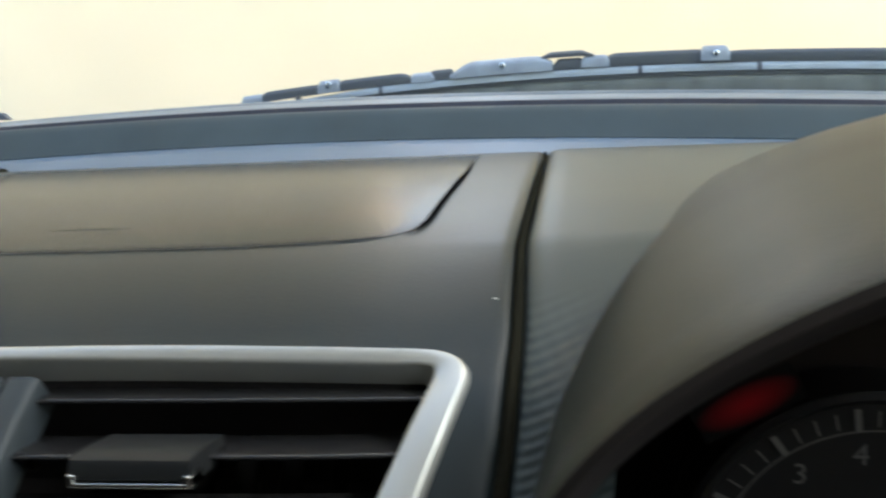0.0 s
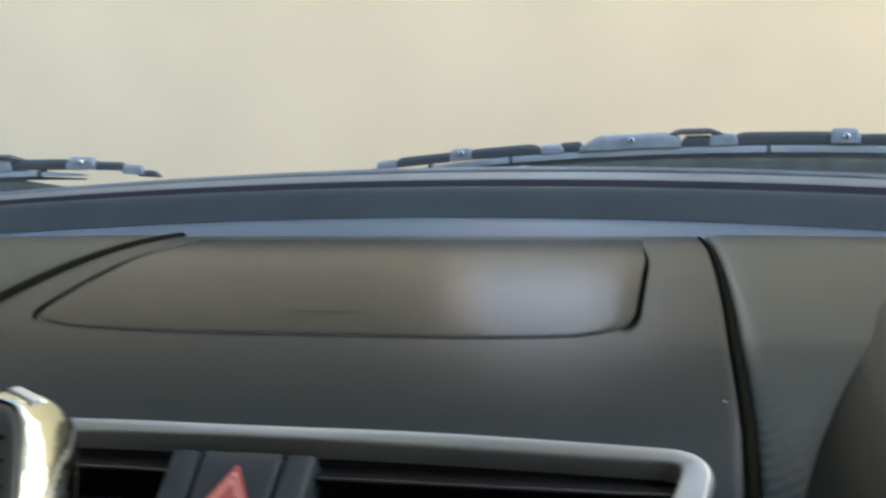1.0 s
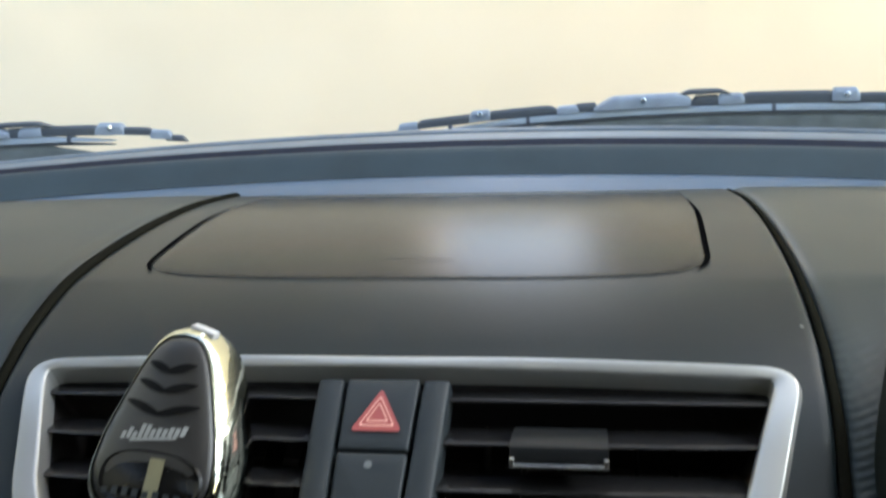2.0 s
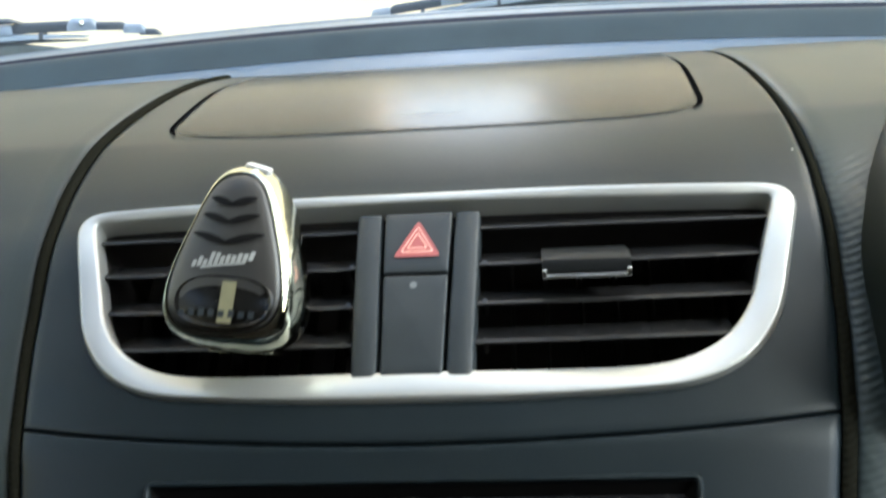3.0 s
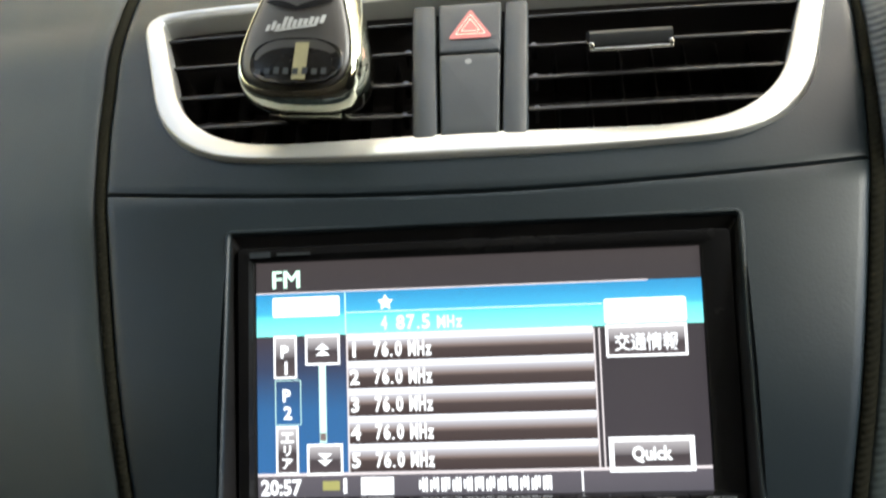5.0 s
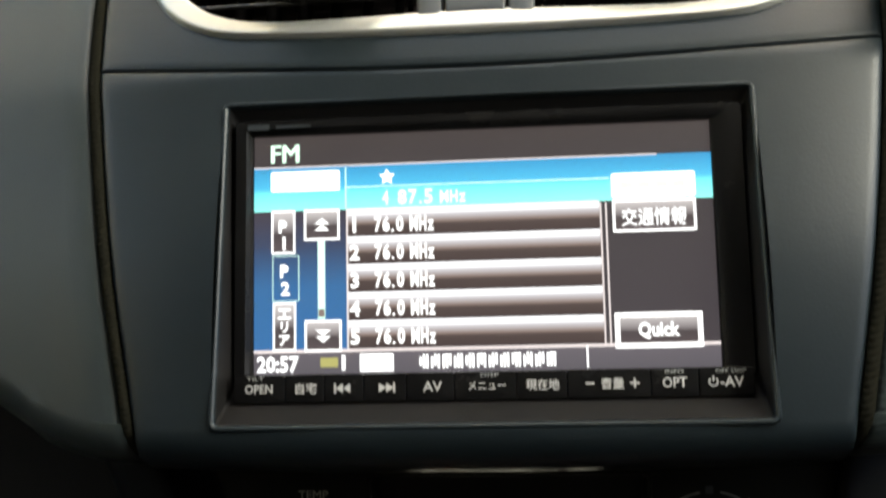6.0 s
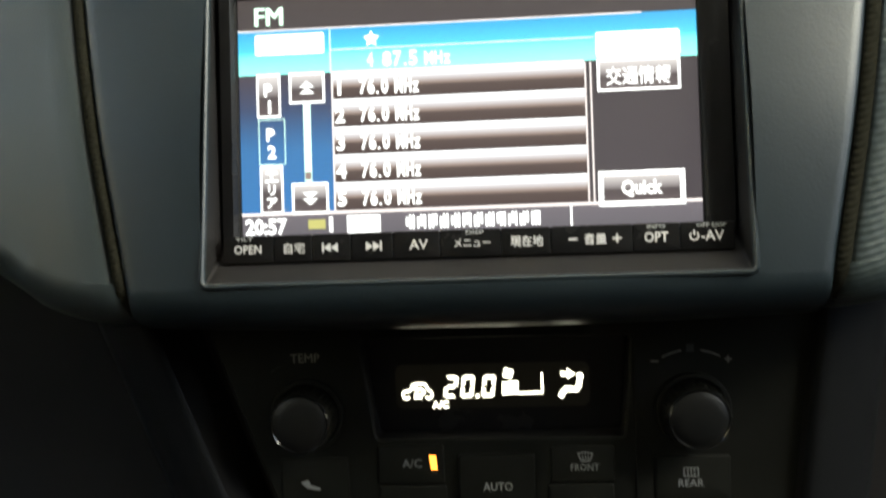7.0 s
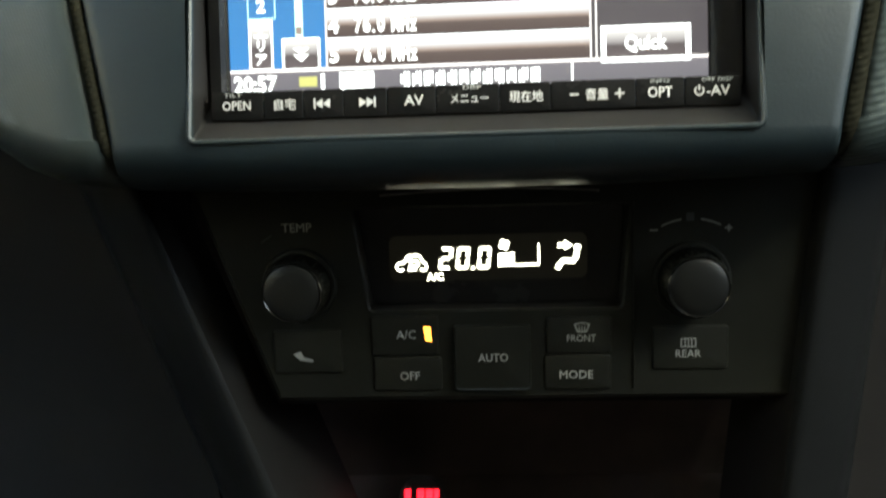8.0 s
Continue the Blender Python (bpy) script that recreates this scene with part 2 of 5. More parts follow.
def shrink(loop, d):
    """A loop drawn in by d, each point along its own normal."""
    n, out = len(loop), []
    for i in range(n):
        (ax, ay), (bx, by) = loop[i - 1], loop[(i + 1) % n]
        tx, ty = bx - ax, by - ay
        k = math.hypot(tx, ty) or 1
        out.append((loop[i][0] - ty / k * d, loop[i][1] + tx / k * d))
    return out


def slab(plane, loop, w0, w1, bevel=0.0006):
    """A plate of the outline loop from depth w0 out to w1, with a rounded front edge."""
    rows = [[plane(u, v, w0) for u, v in loop]]
    for k in range(4):
        a = radians(90 * k / 3)
        rows.append([plane(u, v, w1 - bevel + bevel * math.sin(a)) for u, v in shrink(loop, bevel * (1 - math.cos(a)))])
    return capped(rows)


def disc(plane, u, v, stations, n=40):
    """A turned body: stations of (radius, w)."""
    rows = [[plane(u + r * math.cos(2 * math.pi * k / n), v + r * math.sin(2 * math.pi * k / n), w) for k in range(n)] for r, w in stations]
    return capped(rows)


def patch(plane, loop, w):
    """A flat printed or lit mark."""
    return [plane(u, v, w) for u, v in loop], [tuple(range(len(loop)))]


def box_loop(u0, v0, u1, v1):
    return [(u0, v0), (u1, v0), (u1, v1), (u0, v1)]


def lit(name, plane, u0, v0, u1, v1, w, mat, parent, r=0.0, label=""):
    """A flat lit patch with its own height as UV."""
    loop = ring(u0, v0, u1, v1, r, 4) if r else box_loop(u0, v0, u1, v1)
    me = mesh(name, *patch(plane, loop, w), mat)
    uv = me.uv_layers.new(name="UVMap")
    for lp in me.loops:
        u, v = loop[lp.vertex_index]
        uv.data[lp.index].uv = ((u - u0) / (u1 - u0), (v - v0) / (v1 - v0))
    return part(name, me, mat, parent, label)


def frame_lines(plane, u0, v0, u1, v1, t, w):
    """A thin rectangular outline."""
    a, b = box_loop(u0, v0, u1, v1), box_loop(u0 + t, v0 + t, u1 - t, v1 - t)
    return sheet([[plane(u, v, w) for u, v in a], [plane(u, v, w) for u, v in b]], closed=True)


def lettering(name, body, plane, u, v, w, height, mat, parent, width=0.0, bold=0.0, upright=True, slant=0.0, label=""):
    """Words of the built-in font, centred on (u, v); height: that of a capital; width squeezes them to fit."""
    c = bpy.data.curves.new(name, "FONT")
    c.body, c.size, c.align_x, c.align_y, c.offset, c.shear, c.resolution_u = body, 1.0, "CENTER", "CENTER", bold, slant, 2
    ob = bpy.data.objects.new(name, c)
    scene.collection.objects.link(ob)
    bpy.context.view_layer.update()
    me = bpy.data.meshes.new_from_object(ob.evaluated_get(bpy.context.evaluated_depsgraph_get()))
    bpy.data.objects.remove(ob)
    xs, ys = [p.co.x for p in me.vertices], [p.co.y for p in me.vertices]
    k = height / (max(ys) - min(ys))
    kx = width / (max(xs) - min(xs)) if width else k
    mx, my = (max(xs) + min(xs)) / 2, (max(ys) + min(ys)) / 2
    for p in me.vertices:
        p.co = plane(u + (p.co.x - mx) * kx, v + (p.co.y - my) * k, w)
    me.materials.clear()
    me.materials.append(mat)
    me.name = name
    return part(name, me, mat, parent, label)


def cells(name, letters, plane, v, w, mat, parent, bold=0.03):
    """Screen characters in even cells, joined into one mesh: (character, middle, width, height, drop) in millimetres."""
    made = [lettering(name, ch, plane, u * 0.001, v + drop_v * 0.001, w, high * 0.001, mat, parent, width=wide * 0.001, bold=bold) for ch, u, wide, high, drop_v in letters]
    verts, faces = [], []
    for ob in made:
        o = len(verts)
        verts += [p.co.copy() for p in ob.data.vertices]
        faces += [tuple(i + o for i in f.vertices) for f in ob.data.polygons]
        old = ob.data
        bpy.data.objects.remove(ob)
        bpy.data.meshes.remove(old)
    return part(name, (verts, faces), mat, parent)


# ---- the dashboard's face: a profile that runs from the windscreen over the top and down the centre stack ----
PROFILE = [(0.47, 0.970), (0.40, 0.981), (0.32, 0.988), (0.25, 0.989), (0.182, 0.985), (0.140, 0.9775), (0.106, 0.9635), (0.075, 0.940),
           (0.0375, 0.910), (0.024, 0.896), (-0.0115, 0.853), (-0.040, 0.807), (-0.050, 0.787)]


def smooth_line(points, n=24):
    p = np.array(points, float)
    q = np.vstack([2 * p[0] - p[1], p, 2 * p[-1] - p[-2]])
    out = []
    for i in range(1, len(q) - 2):
        a, b, c, d = q[i - 1 : i + 3]
        for k in range(n):
            t = k / n
            out.append(0.5 * (2 * b + (c - a) * t + (2 * a - 5 * b + 4 * c - d) * t * t + (3 * b - a - 3 * c + d) * t**3))
    return np.array(out + [p[-1]])


LINE = smooth_line(PROFILE)[::-1]
ARC = np.r_[0, np.cumsum(np.hypot(*np.diff(LINE, axis=0).T))]
ARC -= ARC[np.argmin(np.hypot(*(LINE - (0.0375, 0.910)).T))]
SLOPE = np.gradient(LINE, ARC, axis=0)


def side_drop(x, s):
    """How far the face falls back towards its sides, where it rolls over to the grooves and on over the pads."""
    a = abs(x)
    d = 0.0040 * min(1.0, max(0.0, (a - 0.085) / 0.060)) ** 2
    q = min(0.155, max(0.0, a - 0.145))
    d += 0.133 * (q - q * q / 0.31)
    return d * float(np.interp(s, [0.095, 0.150], [1.0, 0.0]))


def face(x, s, h=0.0):
    """The dashboard's surface: x across, s along the profile up from the seam, h out of it. The middle swells a little."""
    swell = 0.0045 * max(0.0, 1 - (x / 0.145) ** 2) * float(np.interp(s, [-0.16, -0.145, 0.04, 0.10], [0.6, 1.0, 1.0, 0.0]))
    drop_h = side_drop(x, s)
    swell -= drop_h
    h += swell
    x *= 1 + 2.6 * min(drop_h, 0.004)
    s -= swell * float(np.interp(s, [-0.05, 0.02], [0.25, 0.76]))
    y, z = np.interp(s, ARC, LINE[:, 0]), np.interp(s, ARC, LINE[:, 1])
    ty, tz = np.interp(s, ARC, SLOPE[:, 0]), np.interp(s, ARC, SLOPE[:, 1])
    k = math.hypot(ty, tz)
    return Vector((x, y - tz / k * h, z + ty / k * h))


def edge_x(s):
    """Half the width of the centre panel."""
    return float(np.interp(s, [-0.15, -0.139, -0.1226, -0.0854, -0.034, 0.0, 0.03, 0.066, 0.103, 0.15, 0.19, 0.25, 0.31, 0.38],
                           [0.1100, 0.1120, 0.1150, 0.1226, 0.1325, 0.1387, 0.1434, 0.1472, 0.1490, 0.1506, 0.1524, 0.1545, 0.1560, 0.1550]))


def side_edge(s, side):
    """Where the centre panel ends on a side: it reaches a little further towards the driver."""
    return edge_x(s) + (0.0012 if side > 0 else 0.0)


def seam_s(x):
    return -0.006 * (1 - min(1.0, (x / 0.137) ** 2))


REAR_S = 0.366


def spread(a, b, n):
    return [a + (b - a) * k / n for k in range(n + 1)]


# ---- outside: ground, the house wall ahead, the car's shell ----
def box(x0, y0, z0, x1, y1, z1):
    v = [(x, y, z) for x in (x0, x1) for y in (y0, y1) for z in (z0, z1)]
    return v, [(0, 1, 3, 2), (4, 6, 7, 5), (0, 4, 5, 1), (2, 3, 7, 6), (0, 2, 6, 4), (1, 5, 7, 3)]


solid("ground", sheet([[(x, y, 0.0) for x in spread(-60, 60, 8)] for y in spread(-60, 60, 8)]), CONCRETE,
      "pale weathered concrete yard round the car", "ground", "structure")
# slot added above view so sky mirrors in the lid; height blocks the sun
GAP_X0, GAP_X1, GAP_Z = -0.52, 0.08, 1.86
wall_parts = [box(-9, 3.2, 0, GAP_X0, 3.5, 10.5), box(GAP_X1, 3.2, 0, 4.3, 3.5, 10.5), box(GAP_X0, 3.2, 0, GAP_X1, 3.5, GAP_Z)]
solid("wall_north", joined(*wall_parts), WALLPAINT, "cream stucco house wall beyond the windscreen", "wall", "structure")

# out of view, added to throw yellow-green sunlight into the cabin
solid("bounce_wall_south", box(0.9, -3.9, 0, 9.0, -3.6, 2.3), UNSEEN_WALL, "unseen olive wall added behind the car to bounce sunlight", "wall", "structure")

# out of view, added to hold back sky light on the passenger's side
solid("shade_wall_west", box(-2.0, -3.4, 0, -1.75, 0.3, 2.0), UNSEEN_WALL, "unseen olive wall added beside the car to block sky light", "wall", "structure")

shell = thing("car_shell", (0, -0.6, 0.3), "plain grey-lined car cabin shell with open window apertures", "car", kind="structure")
# added dark wall that keeps light from behind off the dashboard
part("rear_blocker", box(-0.70, -0.80, 0.29, 0.70, -0.76, 1.20), TRIM, shell, "unseen dark wall added behind the camera to block light")
part("roof", box(-0.66, -1.7, 1.44, 0.66, 0.06, 1.48), LINER, shell, "pale grey headlining")
part("floor_pan", box(-0.74, -1.7, 0.25, 0.74, 0.6, 0.29), TRIM, shell)
part("bulkhead", box(-0.74, 0.40, 0.29, 0.74, 0.44, 0.90), TRIM, shell)
part("tailgate", box(-0.72, -1.74, 0.29, 0.72, -1.70, 1.48), TRIM, shell)
for side in (-1, 1):
    a, b, waist = min(side * 0.66, side * 0.74), max(side * 0.66, side * 0.74), 1.0 if side < 0 else 0.985
    part("door_panel", box(min(side * 0.70, side * 0.74), -1.7, 0.29, max(side * 0.70, side * 0.74), 0.44, waist), TRIM, shell)
    # unseen side panels reach forward to cut light from the side windows
    part("rear_side_panel", box(a, -1.70, waist, b, -0.48 if side > 0 else -0.62, 1.46), TRIM, shell)
    part("door_pillar", box(a, -0.48 if side > 0 else -0.62, waist, b, -0.42 if side > 0 else -0.56, 1.46), LINER, shell)
    pillar = [[Vector((side * (0.69 - 0.09 * k), 0.30 - 0.25 * k + dy, 0.95 + 0.50 * k + dz)) for dy, dz in ((0, 0), (0.06, 0), (0.06, 0.05), (0, 0.05))]
              for k in (0, 0.25, 0.5, 0.75, 1)]
    part("windscreen_pillar", capped(pillar), LINER, shell)


def screen_y(x, y):
    return y - 0.40 * x * x


def screen_z(x, z):
    return z - 0.06 * x * x


XS = spread(-0.70, 0.70, 40)
GLASS = bpy.data.materials.new("windscreen_glass")
GLASS.use_nodes = True
gn = GLASS.node_tree
clear, shine, blend = (gn.nodes.new(k) for k in ("ShaderNodeBsdfTransparent", "ShaderNodeBsdfGlossy", "ShaderNodeMixShader"))
clear.inputs[0].default_value = (0.96, 0.98, 0.97, 1)
shine.inputs["Roughness"].default_value = 0.02
blend.inputs[0].default_value = 0.02
gn.links.new(clear.outputs[0], blend.inputs[1])
gn.links.new(shine.outputs[0], blend.inputs[2])
gn.links.new(blend.outputs[0], gn.nodes["Material Output"].inputs["Surface"])
pane = []
for k in spread(0, 1, 10):
    pane.append([Vector((x * (1 - 0.12 * k), screen_y(x, 0.466) - 0.40 * k + 0.05 * x * x * k, screen_z(x, 1.002) + 0.44 * k + 0.03 * k * (1 - k))) for x in XS])
pane_out = [[p + Vector((0, 0.0025, 0.0045)) for p in r] for r in pane]
window = solid("window_1", joined(sheet(pane), sheet(pane_out)), GLASS, "clear raked windscreen over the dashboard", "window", "structure")
window.visible_shadow = False


def strip(points, dx=0.0):
    """A band across the car, from (y, z) stations, that follows the windscreen's curve."""
    return sheet([[Vector((x, screen_y(x, y), screen_z(x, z))) for x in XS] for y, z in points])


cowl = thing("cowl", (0, 0.55, 0.98), "dark grey plastic cowl below the windscreen", "car cowl", kind="structure")
part("cowl_cover", strip([(0.4915, 0.985), (0.493, 1.0005), (0.497, 1.0032), (0.510, 1.0038), (0.530, 1.0040), (0.541, 1.0038), (0.556, 1.0018), (0.575, 0.9985), (0.60, 0.990), (0.64, 0.975), (0.66, 0.93)]), COWL, cowl)
part("cowl_ridge", strip([(0.588, 0.990), (0.590, 1.0005), (0.594, 1.0022), (0.598, 1.0022), (0.602, 1.0005), (0.604, 0.988)]), COWL, cowl)
part("glass_seal", strip([(0.4445, 0.990), (0.4455, 1.0040), (0.452, 1.0046), (0.470, 1.0046), (0.488, 1.0044), (0.490, 0.985)]), SEAL, cowl)


# ---- the dashboard ----
dash = thing("dashboard", (0, 0.1, 0.70), "charcoal moulded plastic dashboard with a curved centre panel", "dashboard")


def star_outline(points, n=220, centre=(0.0, 0.055)):
    """A rounded outline through (x, s, radius) corners, resampled by angle round the centre."""
    poly, m = [], len(points)
    for i in range(m):
        p, a, b = (np.array(points[j % m][:2]) for j in (i, i - 1, i + 1))
        r = points[i][2]
        da, db = a - p, b - p
        la, lb = np.linalg.norm(da), np.linalg.norm(db)
        t = min(r, 0.48 * la, 0.48 * lb)
        q0, q1 = p + da / la * t, p + db / lb * t
        for k in range(13):
            f = k / 12
            poly.append((1 - f) ** 2 * q0 + 2 * f * (1 - f) * p + f * f * q1)
    poly = np.array(poly) - centre
    ang = np.arctan2(poly[:, 1] / 0.045, poly[:, 0] / 0.13)
    order = np.argsort(ang)
    a, q = ang[order], poly[order]
    want = np.linspace(-math.pi, math.pi, n, endpoint=False)
    a3 = np.r_[a - 2 * math.pi, a, a + 2 * math.pi]
    xs, ss = np.tile(q[:, 0], 3), np.tile(q[:, 1], 3)
    return [(float(np.interp(w, a3, xs)) + centre[0], float(np.interp(w, a3, ss)) + centre[1]) for w in want]


def two_sided(right, left):
    """A closed outline from its right and left halves, each listed from the top down."""
    return right + left[::-1]


VENT_OUT = star_outline(two_sided([(0.05, 0.0954, 0.03), (0.1430, 0.0922, 0.014), (0.1205, 0.0125, 0.047), (0.045, 0.0080, 0.05)],
                                  [(-0.05, 0.0954, 0.03), (-0.1402, 0.0920, 0.014), (-0.1165, 0.0130, 0.042), (-0.045, 0.0084, 0.05)]))
VENT_IN = star_outline(two_sided([(0.05, 0.0905, 0.02), (0.1325, 0.0885, 0.0045), (0.1108, 0.0215, 0.032), (0.045, 0.0200, 0.05)],
                                 [(-0.05, 0.0905, 0.02), (-0.1308, 0.0885, 0.0045), (-0.1090, 0.0215, 0.030), (-0.045, 0.0200, 0.05)]))


def inside(loop, x, s):
    hit = False
    for (ax, ay), (bx, by) in zip(loop, loop[1:] + loop[:1]):
        if (ay > s) != (by > s) and x < (bx - ax) * (s - ay) / (by - ay) + ax:
            hit = not hit
    return hit


VENT_MID = [(a[0] * 0.83 + b[0] * 0.17, a[1] * 0.83 + b[1] * 0.17) for a, b in zip(VENT_OUT, VENT_IN)]

SIDE = [(0.0, -0.014), (0.0, -0.0035), (0.0004, -0.0018), (0.0012, -0.0007), (0.0025, -0.0001), (0.005, 0.0)]


def across(e):
    """Columns over the centre panel, with rolled sides: (x, h)."""
    left = [(-e + d, h) for d, h in SIDE]
    mid = [(x, 0.0) for x in spread(-e + 0.005, e + 0.0012 - 0.005, 110)[1:-1]]
    return left + mid + [(0.0012 - x, h) for x, h in left[::-1]]


rows, marks = [], []
stations = [(0.0003, 0, -0.006), (0.0003, 0, -0.0012), (0.0009, 0, -0.0003), (0.002, 0, 0.0)]
stations += [(0.004 + (REAR_S - 0.010) * k / 130, k / 130, 0.0) for k in range(131)]
stations += [(REAR_S - 0.003, 1, -0.0006), (REAR_S - 0.001, 1, -0.002), (REAR_S, 1, -0.005), (REAR_S, 1, -0.02)]
for s, k, h in stations:
    row, mark = [], []
    for x, hx in across(edge_x(s)):
        ss = s + seam_s(x) * (1 - k)
        row.append(face(x, ss, min(h, hx)))
        mark.append((x, ss))
    rows.append(row)
    marks.append(mark)


def in_vent(i, j):
    x, s = (marks[i][j][0] + marks[i + 1][j + 1][0]) / 2, (marks[i][j][1] + marks[i + 1][j + 1][1]) / 2
    return 0.0 < s < 0.11 and inside(VENT_MID, x, s)


part("upper_panel", sheet(rows, skip=in_vent), DASH, dash)

# the panel round the screen, in blocks about its opening
NAV_X0, NAV_X1, NAV_S0, NAV_S1, BOTTOM_S = -0.0868, 0.0906, -0.1306, -0.0180, -0.1462


def nav_x(x, s):
    """The screen's opening widens a little towards its top."""
    f = min(1.0, max(0.0, (s - NAV_S0) / (NAV_S1 - NAV_S0)))
    return x + (0.0020 if x > 0 else -0.0011) * f


def bottom_s(x):
    return BOTTOM_S + 0.0012 * min(1.0, (x / 0.112) ** 2)


ROLL_LONG, ROLL_DEEP = 0.0156, 0.0205
under = [(0.016, -0.046), (0.005, -0.034), (0.0008, -0.026)]
under += [(ROLL_LONG * (1 - math.sin(a)), -ROLL_DEEP * (1 - math.cos(a))) for a in (radians(k) for k in range(90, -1, -9))]
srows = [("u", ds, h) for ds, h in under] + [("s", s, 0.0) for s in spread(BOTTOM_S + 0.0157, NAV_S0, 1)]
srows += [("s", s, 0.0) for s in spread(NAV_S0, NAV_S1, 24)[1:]] + [("s", s, 0.0) for s in spread(NAV_S1, -0.008, 3)[1:]]
srows += [("t", -0.0022, 0.0), ("t", -0.0010, -0.0003), ("t", -0.0004, -0.0012), ("t", -0.0004, -0.006)]
rows, kinds = [], []
for kind, s, h in srows:
    e = edge_x(BOTTOM_S + s if kind == "u" else s)
    hole_0, hole_1 = (nav_x(x, BOTTOM_S if kind == "u" else s) for x in (NAV_X0, NAV_X1))
    cols = [(-e + d, hx) for d, hx in SIDE] + [(x, 0.0) for x in spread(-e + 0.005, hole_0, 8)[1:]]
    cols += [(x, 0.0) for x in spread(hole_0, hole_1, 30)[1:]]
    cols += [(x, 0.0) for x in spread(hole_1, e + 0.0012 - 0.005, 8)[1:-1]] + [(e + 0.0012 - d, hx) for d, hx in SIDE[::-1]]
    row = []
    for x, hx in cols:
        ss = NAV_S0 - 0.0002 - (ROLL_LONG - s) * (NAV_S0 - bottom_s(x)) / ROLL_LONG if kind == "u" else seam_s(x) + s if kind == "t" else s
        row.append(face(x, ss, min(h, hx)))
    rows.append(row)
    kinds.append((kind, s))


def in_nav(i, j):
    return kinds[i][0] == "s" and kinds[i + 1][0] == "s" and kinds[i][1] >= NAV_S0 - 1e-6 and kinds[i + 1][1] <= NAV_S1 + 1e-6 and 13 <= j < 43


part("screen_panel", sheet(rows, skip=in_nav), DASH, dash)


# raised lip and black funnel round the screen opening
BEZEL = Plane((0, -0.003, 0.852), 28)
lip_out = [(nav_x(x, s), s) for x, s in ring(NAV_X0 - 0.0004, NAV_S0 - 0.0004, NAV_X1 + 0.0004, NAV_S1 + 0.0004, 0.003)]
lip_rows = [[face(x, s, h) for x, s in shrink(lip_out, d)] for d, h in ((0.0, -0.001), (0.0, 0.0006), (0.0005, 0.0013), (0.0012, 0.0014), (0.0018, 0.0008), (0.0021, -0.001))]
part("screen_lip", sheet(lip_rows, closed=True), DASH, dash, "thin raised lip")
funnel_a = [face(x, s, -0.0005) for x, s in shrink(lip_out, 0.0021)]
funnel_b = [BEZEL(u, v, -0.004) for u, v in ring(-0.0846, -0.0452, 0.0888, 0.0464, 0.002)]
part("screen_funnel", sheet([funnel_a, funnel_b], closed=True), NAVBLACK, dash, "matt black recess wall")


# side pads with rolled edges along the grooves
def groove(s, side):
    return float(np.interp(s, [-0.14, 0.0, 0.1, 0.376], [0.0040, 0.0042, 0.0027, 0.0017] if side > 0 else [0.0031, 0.0036, 0.0042, 0.0050]))


ROLL = [(0.0, -0.016), (0.0, -0.005), (0.0005, -0.0026), (0.0015, -0.0010), (0.0032, 0.0), (0.006, 0.0006), (0.011, 0.0009)]


def pad(side, reach):
    """A soft pad beside the centre panel; reach(s): how far out it goes."""
    prows = []
    def low(x):
        return -0.1445 + 0.06 * max(0.0, x - 0.115) + 9.0 * min(0.03, max(0.0, x - 0.124)) ** 2 + 0.55 * max(0.0, x - 0.152)

    def rear(x):
        return REAR_S - 0.40 * max(0.0, min(x, 0.45) ** 2 - 0.0245)
    st = [("u", ds, h) for ds, h in [(0.034, -0.060)] + under] + [("m", k / 90, 0.0) for k in range(91)]
    st += [("r", -0.002, -0.0008), ("r", 0.0, -0.003), ("r", 0.0, -0.02)]
    for kind, a, h in st:
        row = []
        for j in range(len(ROLL) + 45):
            s_flat = {"u": -0.1445, "m": -0.13 + (REAR_S - 0.003 + 0.13) * a, "r": REAR_S}[kind]
            e = side_edge(s_flat, side) + groove(s_flat, side)
            q = 0.0 if j < len(ROLL) else (j - len(ROLL) + 1) / 45
            x = e + ROLL[min(j, len(ROLL) - 1)][0] + q * q * (reach(s_flat) - e - 0.011)
            hx = ROLL[min(j, len(ROLL) - 1)][1]
            if kind == "u":
                s = low(x) + a
            elif kind == "m":
                s = low(x) + 0.0157 + a * (rear(x) - 0.004 - low(x) - 0.0157)
            else:
                s = rear(x) + a
            row.append(face(side * x, min(s, REAR_S + 0.003), h + hx))
        prows.append(row)
    return sheet(prows)


part("passenger_pad", pad(-1, lambda s: 0.71), PAD, dash, "grained charcoal soft pad")
part("driver_pad", pad(1, lambda s: float(np.interp(s, [-0.01, 0.012, 0.08, 0.10, 0.13, 0.17, 0.24, 0.30], [0.200, 0.172, 0.182, 0.194, 0.212, 0.262, 0.46, 0.71]))), RIBBED, dash, "charcoal soft pad with fine ribs low down")
